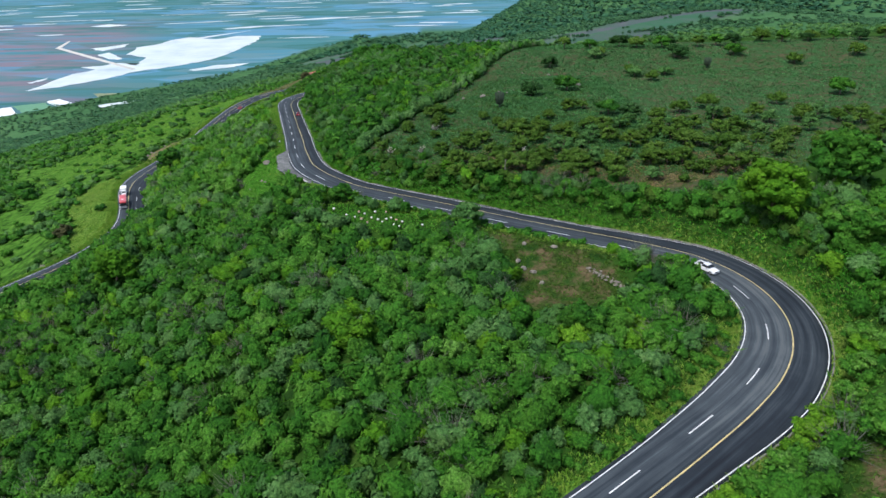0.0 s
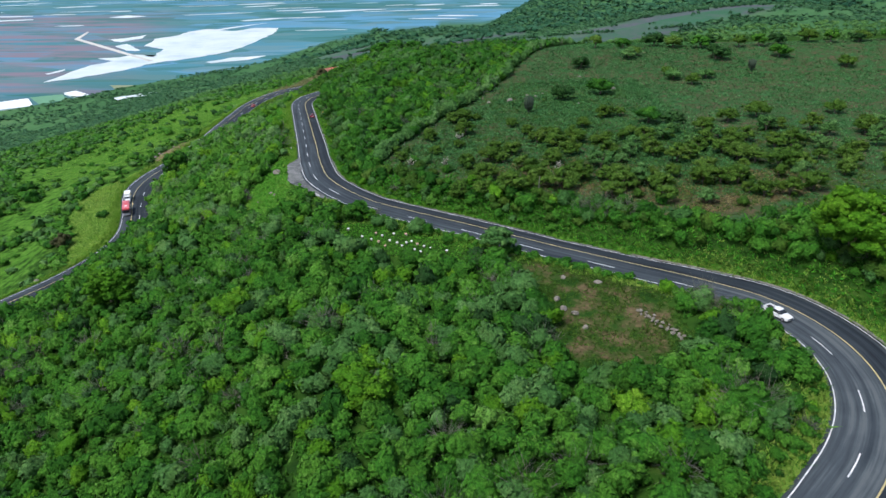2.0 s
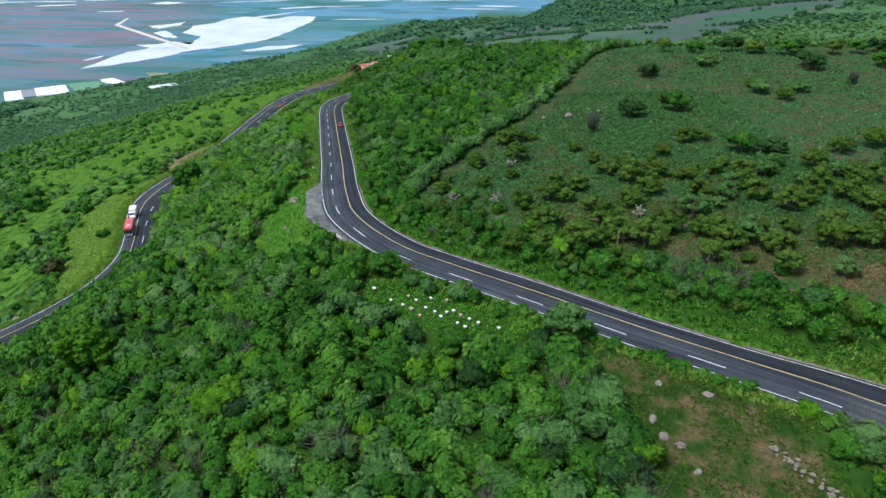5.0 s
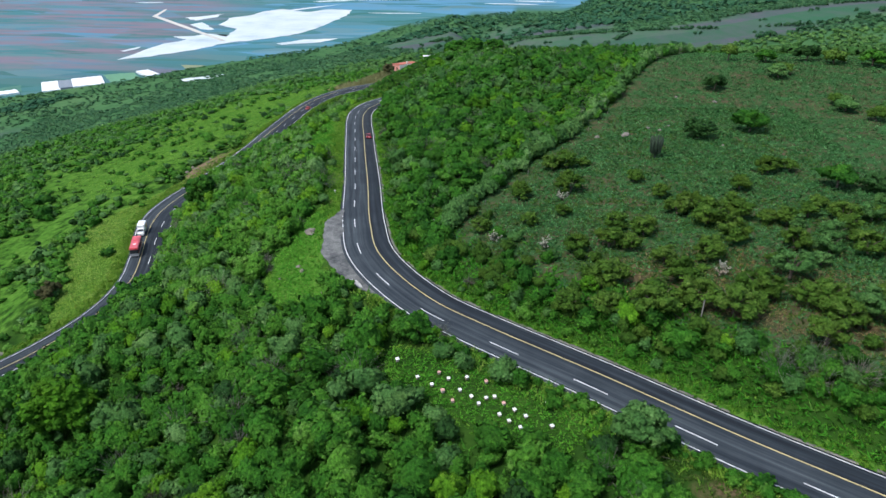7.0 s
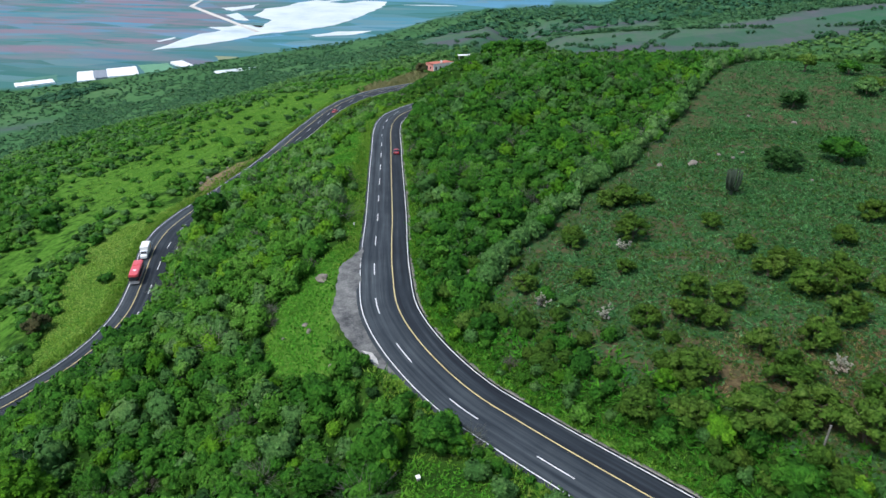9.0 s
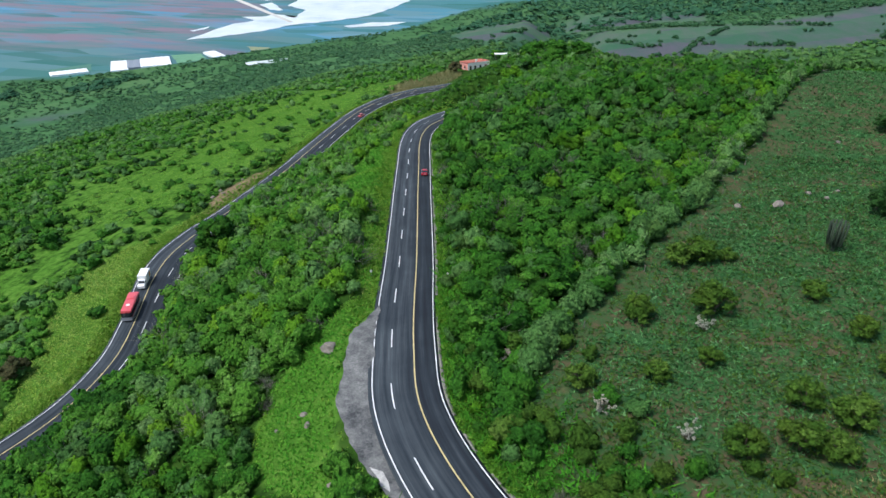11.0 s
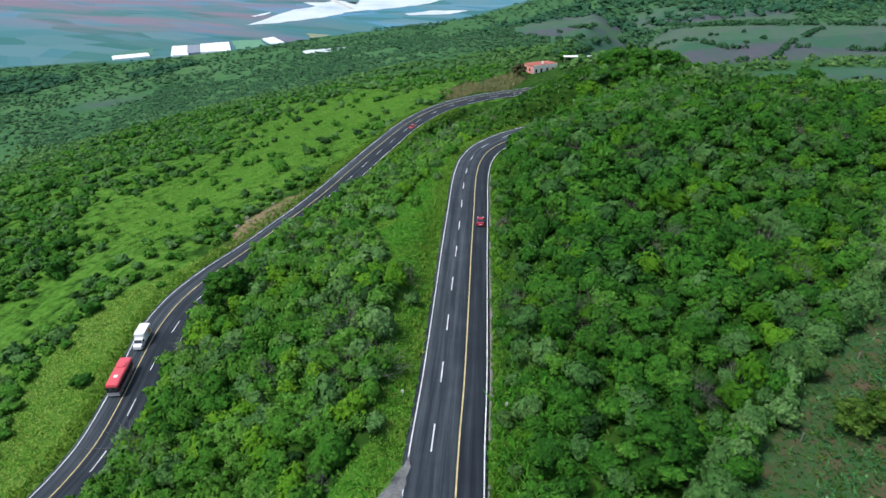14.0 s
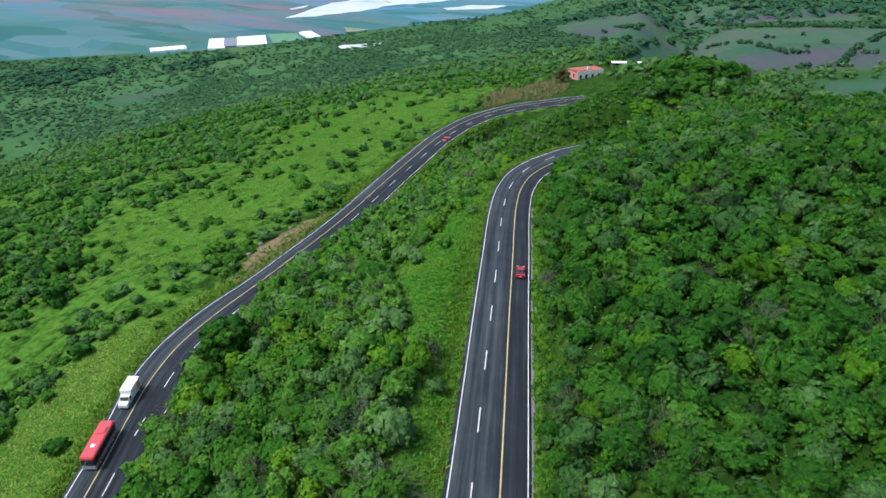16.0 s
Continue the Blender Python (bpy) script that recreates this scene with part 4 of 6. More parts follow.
# wooded hillocks at the edge of the plain
p = scatter(-1080, -770, 840, 1180, 11)
near = inside(p[:, 0], p[:, 1], [(-850, 1075), (-800, 1150), (-770, 1150), (-790, 1060), (-830, 1020)]) | inside(p[:, 0], p[:, 1], [(-1060, 915), (-1010, 975), (-930, 1020), (-890, 1000), (-900, 920), (-960, 880)])
p = p[near & (rng.uniform(size=len(p)) < 0.9)]
stuff("plain_woods", "dark wooded hillocks at the edge of the plain", "woods", bushes(p, rng.uniform(5, 10, len(p)), np.clip(rng.normal(0.4, 0.2, len(p)), 0, 1), LOW_CROWNS, 0.95, 0.42), M_WOODS)

# grass along the road edges and on the verges
side = []
for line, left, wl, wr in ((up_line, up_left, up_l, up_r), (low_line, low_left, low_l, low_r)):
    for sign, w in ((1, wl), (-1, wr)):
        for _ in range(30):
            o = (w + 0.75 + np.abs(rng.normal(size=len(w))) * (1.9 if sign > 0 else 1.6)) * sign
            side.append(line[:, :2] + left * o[:, None] + rng.normal(size=(len(w), 2)) * 0.6)
bend_up = bend > 0.25
for sign, w in ((1, up_l[bend_up]), (-1, up_r[bend_up])):
    for _ in range(46):
        o = (w + 0.9 + np.abs(rng.normal(size=len(w))) * 2.0) * sign
        side.append(up_line[bend_up, :2] + up_left[bend_up] * o[:, None] + rng.normal(size=(len(w), 2)) * 0.7)
p = np.concatenate(side)
du, dl, su, sl = road_gaps(p)
p = p[(np.minimum(du, dl) > 0.62) & (zone(p[:, 0], p[:, 1], LAYBY, 1) < 0.2) & (p[:, 1] < 470)]
# grass on the bank side is darker, its shade also put into the tone
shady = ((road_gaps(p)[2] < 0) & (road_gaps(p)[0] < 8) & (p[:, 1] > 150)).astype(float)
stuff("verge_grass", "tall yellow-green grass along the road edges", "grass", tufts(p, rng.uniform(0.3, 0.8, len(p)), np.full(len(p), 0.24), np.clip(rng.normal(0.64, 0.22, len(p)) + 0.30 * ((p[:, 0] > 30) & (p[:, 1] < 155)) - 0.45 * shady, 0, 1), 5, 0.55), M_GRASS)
parts_of = []
for q, gap in ((POCKET, 0.55), (HIVES, 0.55), (STRIP, 0.62), (VERGE, 0.62), (MEADOW, 1.5)):
    a, b = np.array(q).min(0), np.array(q).max(0)
    p = scatter(a[0], b[0], a[1], b[1], gap)
    p = p[inside(p[:, 0], p[:, 1], q)]
    du, dl, _, _ = road_gaps(p)
    parts_of.append(p[(np.minimum(du, dl) > 1.0) & (zone(p[:, 0], p[:, 1], LAYBY, 1) < 0.2)])
p = np.concatenate(parts_of)
lush = np.clip(0.46 - 0.16 * zone(p[:, 0], p[:, 1], STRIP, 2) + 0.48 * zone(p[:, 0], p[:, 1], VERGE, 2) + 0.45 * slow(p[:, 0], p[:, 1], 0.12, 8.0) + rng.normal(size=len(p)) * 0.15, 0, 1)
herby = np.maximum(zone(p[:, 0], p[:, 1], HIVES, 2), zone(p[:, 0], p[:, 1], POCKET, 2)) + 0.75 * zone(p[:, 0], p[:, 1], STRIP, 2) + 0.9 * slow(p[:, 0], p[:, 1], 0.09, 13.0) > 0.55
stuff("clearing_herbs", "lush saturated green herbs in the clearings", "herbs", tufts(p[herby], rng.uniform(0.18, 0.42, herby.sum()), np.full(herby.sum(), 0.34), np.clip(rng.normal(0.5, 0.25, herby.sum()), 0, 1), 4, 1.1), M_HERB)
stuff("meadow_grass", "long green grass on the verges and clearings", "grass", tufts(p[~herby], rng.uniform(0.15, 0.40, (~herby).sum()), np.full((~herby).sum(), 0.32), lush[~herby], 4, 1.15), M_GRASS)

# crops and weeds in the field
p = np.concatenate([scatter(-28, 70, 168, 300, 0.6), scatter(-10, 120, 296, 400, 0.85), scatter(66, 250, 160, 300, 1.1), scatter(118, 262, 296, 352, 1.3)])
x, y = p.T
rows_of = np.sin((x * 0.83 + y * 0.55) * 2 * np.pi / 1.7)
patchy = slow(x, y, 0.045, 6.0) + 0.4 * slow(x, y, 0.2, 9.0)
strip_bare = step(y - (186 - 0.45 * x), 0, 30)
keep = inside(x, y, FIELD) & (rng.uniform(size=len(p)) < np.clip(0.80 + 0.2 * rows_of + 0.8 * patchy, 0.42, 0.97) * (0.22 + 0.78 * strip_bare) * (0.3 + 0.7 * step(x - through_points(HEDGE, y), 3, 10)))
p = p[keep]
stuff("crop", "young green crop in patchy rows", "crop", tufts(p, rng.uniform(0.25, 0.5, len(p)), np.full(len(p), 0.40), np.clip(rng.normal(0.50, 0.32, len(p)), 0, 1), 3, 1.1), M_CROP)
p = np.concatenate([scatter(6, 42, 102, 156, 0.5), scatter(-28, 100, 150, 225, 0.75), scatter(-26, 60, 225, 300, 1.1), scatter(38, 95, 44, 85, 0.6)])
keep = (inside(p[:, 0], p[:, 1], BARE) | inside(p[:, 0], p[:, 1], OUTER_SOIL) | inside(p[:, 0], p[:, 1], FIELD)) & (slow(p[:, 0], p[:, 1], 0.13, 3.0) + rng.normal(size=len(p)) * 0.35 > -0.05)
p = p[keep]
stuff("weeds", "low weeds on bare brown earth", "weeds", tufts(p, rng.uniform(0.2, 0.5, len(p)), np.full(len(p), 0.22), np.clip(rng.normal(0.5, 0.25, len(p)), 0, 1), 5, 1.0), M_OLIVE)
p = scatter(-20, 100, 160, 222, 0.8)
p = p[inside(p[:, 0], p[:, 1], EDGE_SOIL) & (slow(p[:, 0], p[:, 1], 0.16, 5.0) + rng.normal(size=len(p)) * 0.3 > 0.0)]
stuff("dry_grass", "tufts of dry straw-coloured grass at the field edge", "grass", tufts(p, rng.uniform(0.2, 0.45, len(p)), np.full(len(p), 0.15), rng.uniform(0, 0.7, len(p)), 7, 1.0), M_STRAW)
# dry maize by the house
p = scatter(-158, -98, 505, 576, 1.5)
p = p[inside(p[:, 0], p[:, 1], [(-140, 518), (-106, 515), (-102, 545), (-112, 566), (-146, 572), (-153, 545)])]
stuff("dry_maize", "tall dry maize stalks beside the house", "maize", tufts(p, rng.uniform(1.6, 2.6, len(p)), np.full(len(p), 0.35), rng.uniform(0, 1, len(p)), 4, 0.4), M_MAIZE)


# ---- single trees and bushes ----
def tube(points, radii, sides=7):
    """A tapered tube along points."""
    pts = [Vector(q) for q in points]
    v, f = [], []
    for i, (q, r) in enumerate(zip(pts, radii)):
        d = (pts[min(i + 1, len(pts) - 1)] - pts[max(i - 1, 0)]).normalized()
        a = d.orthogonal().normalized()
        b = d.cross(a)
        v += [q + (a * math.cos(2 * math.pi * k / sides) + b * math.sin(2 * math.pi * k / sides)) * r for k in range(sides)]
    for i in range(len(pts) - 1):
        for k in range(sides):
            j = (k + 1) % sides
            f.append((i * sides + k, i * sides + j, (i + 1) * sides + j, (i + 1) * sides + k))
    return np.array([tuple(q) for q in v]), np.array(f)


def join_tubes(tubes):
    v, f, k = [], [], 0
    for a, b in tubes:
        v.append(a), f.append(b + k)
        k += len(a)
    return np.concatenate(v), np.concatenate(f)


def tree(name, label, x, y, height, radius, mat, clumps=26, low=0.45, tone=0.5, group="", category="tree", open_crown=1.0, feathery=False):
    """A tree on the ground at (x, y): a forked trunk and a crown of many leaf clumps."""
    z = ground_at(x, y) - 0.15
    base = new(name)
    base.location = (x, y, z)
    fork = Vector((rng.normal() * 0.2, rng.normal() * 0.2, height * low))
    r0 = 0.035 * height + 0.05
    tubes = [tube([(0, 0, 0), fork * 0.5 + Vector((0.1, 0, 0)), fork], [r0 * 1.3, r0, r0 * 0.75])]
    for k in range(5):
        a = 2 * math.pi * (k + rng.uniform(-0.3, 0.3)) / 5
        reach = Vector((math.cos(a) * radius * 0.62, math.sin(a) * radius * 0.62, height * rng.uniform(0.62, 0.82)))
        tubes.append(tube([fork * 0.9, (fork + reach) / 2 + Vector((0, 0, 0.1 * height)), reach], [r0 * 0.6, r0 * 0.4, r0 * 0.12], 5))
    v, f = join_tubes(tubes)
    sub("trunk", mesh_from("trunk", v, f, [M_BARK]), base)
    d = rng.normal(size=(clumps, 3))
    d[:, 2] = np.abs(d[:, 2]) * 1.05 - 0.35
    d /= np.linalg.norm(d, axis=1)[:, None]
    d *= (rng.uniform(0.45, 1.0, clumps) ** 0.6)[:, None]
    lump = np.array([noise.noise((a * 1.4 + x, b * 1.4 + y, c * 1.4)) for a, b, c in d])
    rise = height * (1 - low) * 0.56
    c = d * (1 + 0.35 * lump)[:, None] * np.array([radius * 0.8, radius * 0.8, rise])
    c[:, 2] += height - rise * 1.15
    r = radius * rng.uniform(0.20, 0.36, clumps) * (26 / clumps) ** 0.33 * open_crown
    # clumps paler towards the crown's top: light from above put into the tone
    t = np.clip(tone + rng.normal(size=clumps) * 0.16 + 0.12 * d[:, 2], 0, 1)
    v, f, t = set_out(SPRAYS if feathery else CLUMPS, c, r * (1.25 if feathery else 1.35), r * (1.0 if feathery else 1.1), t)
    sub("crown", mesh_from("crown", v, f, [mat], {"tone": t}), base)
    return tagged(base, label, category, group)


tree("broadleaf_tree", "large bright green broadleaf tree above the road bend", 70.5, 136, 14, 8.6, M_BRIGHT, 130, 0.2, 0.48)
tree("broadleaf_tree", "large dense mid-green broadleaf tree at the field edge", 95, 152, 15, 9.0, M_SCRUB, 110, 0.2, 0.4)
tree("broadleaf_tree", "rounded green tree below a larger one by the bend", 81, 122, 9, 6.0, M_SCRUB, 60, 0.2, 0.6)
tree("broadleaf_tree", "green tree on the outer side of the road bend", 66, 70, 7.5, 5.0, M_BRIGHT, 50, 0.2, 0.35)
tree("broadleaf_tree", "leafy green tree beside the outer road edge", 55, 66, 6.5, 4.2, M_SCRUB, 46, 0.2, 0.75)
tree("dark_tree", "dense dark green tree beside the lower road", -117.5, 283, 9.5, 5.6, M_SCRUB, 90, 0.2, 0.1)
tree("domed_tree", "domed light green tree in the scrub above the lower road", -92, 171, 9.5, 6.6, M_BRIGHT, 80, 0.2, 0.25)
tree("yellow_green_tree", "yellow-green tree standing out of the scrub", -48, 139, 6.0, 4.4, M_BRIGHT, 46, 0.2, 0.55)
tree("yellow_green_tree", "wide yellow-green shrubby tree in the scrub", -16.5, 105, 5.5, 5.4, M_BRIGHT, 60, 0.15, 0.45)
tree("feathery_tree", "grey-green feathery tree by the bare patch", 6, 153, 6.0, 3.8, M_PALE, 40, 0.4, 0.5, open_crown=0.9)
tree("round_bush", "large round dark green bush at the foot of the bare patch", 25, 103, 6.4, 5.2, M_SCRUB, 80, 0.1, 0.12, category="bush")
tree("round_bush", "dark green bush at the edge of the bare patch", 10, 122, 4.6, 3.4, M_DARK, 40, 0.1, 0.7, category="bush")
tree("round_bush", "yellow-green bush beside the inner road edge", 40.5, 119, 3.8, 2.5, M_BRIGHT, 34, 0.1, 0.45, category="bush")
tree("round_bush", "mid-green bush near the stone wall", 39, 110, 4.0, 3.0, M_SCRUB, 34, 0.1, 0.45, category="bush")
tree("yellow_green_tree", "bright yellow-green tree on the hill behind the hairpin", -52, 397, 7.5, 5.2, M_BRIGHT, 46, 0.2, 0.5)
for fx, fy, fr, tn in ((-34, 151, 4.2, 0.45), (-48, 163, 3.6, 0.5), (-69, 178, 4.0, 0.4), (-27, 175, 3.4, 0.35), (-33, 112, 3.6, 0.6), (-1, 116, 3.5, 0.5), (-25, 234, 4.8, 0.25), (-36, 224, 3.8, 0.5), (-42, 312, 4.0, 0.4),
                       (-21, 268, 3.6, 0.35), (-11, 282, 3.5, 0.3), (-51, 286, 3.2, 0.55), (-78, 158, 3.8, 0.3), (-58, 120, 3.6, 0.35), (-90, 205, 3.4, 0.6), (-96, 262, 3.2, 0.7)):
    tree("scrub_tree", "broad rounded green tree rising out of the scrub", fx, fy, fr * 1.35, fr, M_SCRUB, 44, 0.15, tn, group="larger trees in the scrub")
tree("withered_bush", "withered brown bush beside the lower road verge", -141, 233, 5.0, 3.2, M_BROWN, 30, 0.2, 0.3, category="bush")
tree("brown_tree", "brown-leaved tree beside the house", -108, 553, 7.5, 4.4, M_BROWN, 36, 0.2, 0.5)
tree("green_tree", "green tree behind the house", -88, 590, 7, 4.5, M_SCRUB, 30, 0.2, 0.6)
for fx, fy, fh, fr in ((-40, 432, 6, 4.5), (-50, 447, 6.5, 5.5), (-42, 452, 7.5, 6), (-30, 455, 7.5, 5), (20, 445, 7, 5), (14, 458, 6, 4.5)):
    tree("hill_tree", "dense green tree on the hill behind the hairpin", fx, fy, fh, fr, M_SCRUB, 34, 0.2, 0.35, group="trees behind the hairpin")
for fx, fy, fr, mat, tn in ((50, 316, 4.0, M_DARK, 0.8), (36, 270, 4.6, M_DARK, 0.75), (51, 276, 5.2, M_SCRUB, 0.15), (73, 327, 3.6, M_PALE, 0.7), (58, 233, 4.2, M_SCRUB, 0.2), (84, 297, 3.6, M_PALE, 0.55), (89, 288, 3.4, M_OLIVE, 0.5),
                            (37, 231, 2.8, M_OLIVE, 0.4), (51, 243, 2.6, M_OLIVE, 0.5), (146, 248, 5.0, M_SCRUB, 0.55), (118, 237, 3.4, M_OLIVE, 0.5), (93, 236, 4.2, M_OLIVE, 0.4), (82, 231, 3.8, M_OLIVE, 0.45), (65, 231, 3.6, M_DARK, 0.9),
                            (84, 303, 3.4, M_OLIVE, 0.6), (97, 297, 3.2, M_PALE, 0.4), (109, 322, 5.0, M_DARK, 0.7), (157, 306, 4.0, M_OLIVE, 0.6), (136, 322, 4.6, M_SCRUB, 0.4), (188, 314, 4.5, M_OLIVE, 0.5), (75, 331, 3.4, M_OLIVE, 0.7)):
    tree("field_tree", "low spreading tree standing in the crop field", fx, fy, fr * 1.2, fr * 0.95, mat, 24, low=0.3, tone=tn, group="trees in the crop field", feathery=mat is M_OLIVE)
for fx in range(66, 250, 10):
    tree("crest_tree", "tree in the row along the crest of the field", fx + rng.uniform(-4, 4), 352 - 0.06 * fx + rng.uniform(-5, 5), rng.uniform(4, 6.5), rng.uniform(3, 4.6), (M_OLIVE, M_SCRUB, M_DARK)[fx % 3], 24, 0.3, rng.uniform(0.3, 0.7), group="trees along the crest")
for fx, fy, fr in ((0, 230, 3.3), (-4, 245, 2.7), (-0.5, 246, 3.0), (4, 247, 1.6), (-11, 227, 2.6), (15, 236, 2.1), (-9, 213, 2.0), (-19, 211, 2.1), (-2, 217, 1.8), (19, 226, 2.2), (24, 220, 2.8), (32, 216, 3.2), (5, 188, 3.5), (1.5, 186.5, 1.7),
                   (15, 195, 2.4), (17, 188, 3.1), (11, 179, 3.9), (18, 181, 3.2), (23, 178, 3.8), (23, 197, 2.9), (6, 202, 2.8), (10, 201, 2.2), (13, 207, 2.7), (8, 210, 2.4), (0, 200.5, 2.5), (29, 204, 3.1), (26, 212, 3.6), (21, 217, 2.7),
                   (4, 180, 2.6), (-2, 182, 2.6), (28, 184, 3.4), (46, 242, 2.8), (38, 176, 3.2), (39, 202, 2.8), (51, 200, 3.0), (57, 177, 3.4), (65, 176, 3.2), (46, 174, 3.0), (35, 182, 2.8), (83, 185, 3.2), (105, 179, 3.8), (99, 191, 3.0),
                   (72, 194, 3.0), (90, 204, 3.2), (64, 203, 2.6), (76, 210, 2.8), (52, 214, 3.0), (41, 212, 2.6)):
    tree("olive_bush", "feathery olive-green bush in the weedy field", fx, fy, fr * 1.55, fr * 1.05, M_BRIGHT if fr == 1.7 else M_OLIVE, 34, low=0.16, tone=rng.uniform(0.3, 0.75), group="bushes in the weedy field", category="bush", feathery=True)
spots = scatter(30, 150, 166, 226, 6.5)
spots = spots[inside(spots[:, 0], spots[:, 1], [(30, 172), (58, 158), (92, 172), (150, 192), (150, 226), (90, 222), (40, 222), (30, 215)]) & (rng.uniform(size=len(spots)) < 0.5)]
for fx, fy in spots:
    fr = rng.uniform(1.7, 3.6)
    tree("olive_bush", "feathery olive-green bush in the weedy field", fx, fy, fr * 1.6, fr * 0.95, (M_OLIVE, M_OLIVE, M_PALE, M_OLIVE)[int(rng.integers(4))], 18, low=0.22, tone=rng.uniform(0.35, 0.85), group="bushes in the weedy field", category="bush", feathery=True)
for fx, fy in ((31, 58), (34.5, 60.5), (38.5, 63), (43, 67), (47, 71.5), (51, 76), (56, 80), (60.5, 84), (63.5, 88.5), (66.5, 93)):
    fr = rng.uniform(2.2, 3.4)
    tree("roadside_bush", "leafy yellow-green bush at the outer road edge", fx + rng.uniform(0.6, 1.6), fy - rng.uniform(0.6, 1.6), fr * 1.5, fr, (M_SCRUB, M_BRIGHT)[int(fx) % 2], 34, 0.15, rng.uniform(0.55, 0.9), group="bushes along the outer bend", category="bush")
for fx, fy in ((-16, 206), (-6, 202), (24, 191), (-2, 225)):
    ob = new("flowering_shrub")
    ob.location = (fx, fy, ground_at(fx, fy))
    twigs = rng.normal(size=(16, 3)) * np.array([0.75, 0.75, 0.5]) + np.array([0, 0, 1.5])
    d = np.concatenate([twigs * q + rng.normal(size=twigs.shape) * 0.13 for q in (0.72, 0.82, 0.9, 0.96, 1.0, 1.06)])
    r = rng.uniform(0.09, 0.2, len(d))
    v, f, t = set_out(SPRAYS, d, r, r, rng.uniform(0, 0.9, len(d)))
    sub("blossom", mesh_from("blossom", v, f, [M_PETAL], {"tone": t}), ob)
    v, f = join_tubes([tube([(0, 0, 0), tuple(q * 0.6), tuple(q)], [0.05, 0.035, 0.02], 5) for q in twigs])
    sub("stem", mesh_from("stem", v, f, [M_BARK]), ob)
    tagged(ob, "pale flowering shrub with bare grey stems", "shrub", "flowering shrubs")

# ---- rocks ----
def lump(radius, seed, squash=(1, 1, 0.75)):
    """A rough boulder as a mesh."""
    bm = bmesh.new()
    bmesh.ops.create_icosphere(bm, subdivisions=2, radius=1.0)
    for q in bm.verts:
        n = noise.noise(q.co * 1.3 + Vector((seed, 0, 0))) * 0.45 + noise.noise(q.co * 3.1 + Vector((0, seed, 0))) * 0.2
        q.co = q.co * (1 + n)
        q.co = Vector((q.co.x * squash[0], q.co.y * squash[1], max(q.co.z, -0.35) * squash[2])) * radius
    me = bpy.data.meshes.new("boulder")
    bm.to_mesh(me)
    bm.free()
    me.materials.append(M_STONE)
    return me


ROCKS = [lump(1.0, 3.7 * k, (1.0 + 0.25 * (k % 2), 0.85, 0.75)) for k in range(6)]
for k, (bx, by, br, text) in enumerate(((-58.3, 218.8, 2.0, "large pale boulder in the grass beside the lay-by"), (17, 272, 1.6, "pale boulder in the crop field"), (9, 270, 1.2, "low pale boulder in the crop field"),
                                        (57, 285, 1.7, "grey boulder beside a dark field tree"), (24, 279, 0.9, "pale stone in the crop field"), (41, 263, 0.6, "small pale stone in the crop field"), (37, 309, 0.8, "pale stone in the crop field"),
                                        (48, 305, 0.9, "pale stone in the crop field"), (30, 281, 0.7, "small pale stone in the crop field"), (27, 277, 0.8, "pale stone in the crop field"), (17.3, 130.5, 1.1, "grey boulder on the bare earth patch"),
                                        (19.2, 129, 0.9, "grey boulder on the bare earth patch"), (20.4, 124.6, 0.8, "pale boulder on the bare earth patch"), (16.4, 133.6, 1.0, "brown boulder at the edge of the bare patch"),
                                        (18.6, 140.6, 0.8, "tan boulder on the bare earth patch"), (25, 138, 0.9, "tan boulder on the bare earth patch"), (-57, 205, 0.8, "flat stone in the grass below the lay-by"), (-55.5, 202.8, 0.7, "flat stone in the grass below the lay-by"),
                                        (-47.3, 191.6, 1.0, "flat pale stone at the lay-by's end"), (-60.5, 203, 0.5, "small pale stone in the grass"), (-88, 226, 1.0, "grey boulder in the scrub"), (-70, 246, 0.9, "pale boulder in the scrub"), (-40, 262, 1.1, "pale boulder among the shrubs"),
                                        (-34, 283, 1.0, "pale boulder among the shrubs"), (-22, 268, 0.8, "pale boulder among the shrubs"), (-133, 203, 1.4, "pale boulder beside the lower road"), (-136, 209, 1.1, "pale boulder beside the lower road"), (-146, 335, 0.9, "tan boulder on the dirt beside the lower road"),
                                        (-30, 216, 1.0, "grey stone of a tumbled wall at the hedge corner"), (-29.6, 217.6, 0.9, "grey stone of a tumbled wall at the hedge corner"), (-29, 219.4, 1.0, "grey stone of a tumbled wall at the hedge corner"), (-144, 343, 0.7, "tan stone on the dirt beside the lower road"), (-148, 331, 1.3, "tan boulder on the dirt beside the lower road"), (-149, 338, 1.1, "tan boulder on the dirt beside the lower road"), (-146, 349, 0.9, "tan boulder on the dirt beside the lower road"))):
    ob = new("boulder", ROCKS[k % 6])
    ob.matrix_world = pose(bx, by, ground_at(bx, by) + 0.1 * br, 0, 0, 47 * k) @ Matrix.Scale(br * 0.7, 4)
    tagged(ob, text, "rock", "boulders on the hillside")

wall = new("dry_stone_wall")
wall.location = (33, 121, ground_at(33, 121))
for k in range(40):
    f = rng.uniform(0, 1)
    sx, sy = 30.5 + 5.2 * f + rng.normal() * 0.35, 128.5 - 11 * f + rng.normal() * 0.35
    s = rng.uniform(0.18, 0.38)
    ob = new("stone", ROCKS[k % 6])
    ob.parent = wall
    ob.matrix_parent_inverse = Matrix.Identity(4)
    ob.matrix_basis = Matrix.Translation((sx - 33, sy - 121, ground_at(sx, sy) - ground_at(33, 121) + rng.uniform(0, 0.55))) @ pose(0, 0, 0, 0, 0, 60 * k) @ Matrix.Scale(s, 4)
tagged(wall, "tumbled dry stone wall beside the bare patch", "wall")

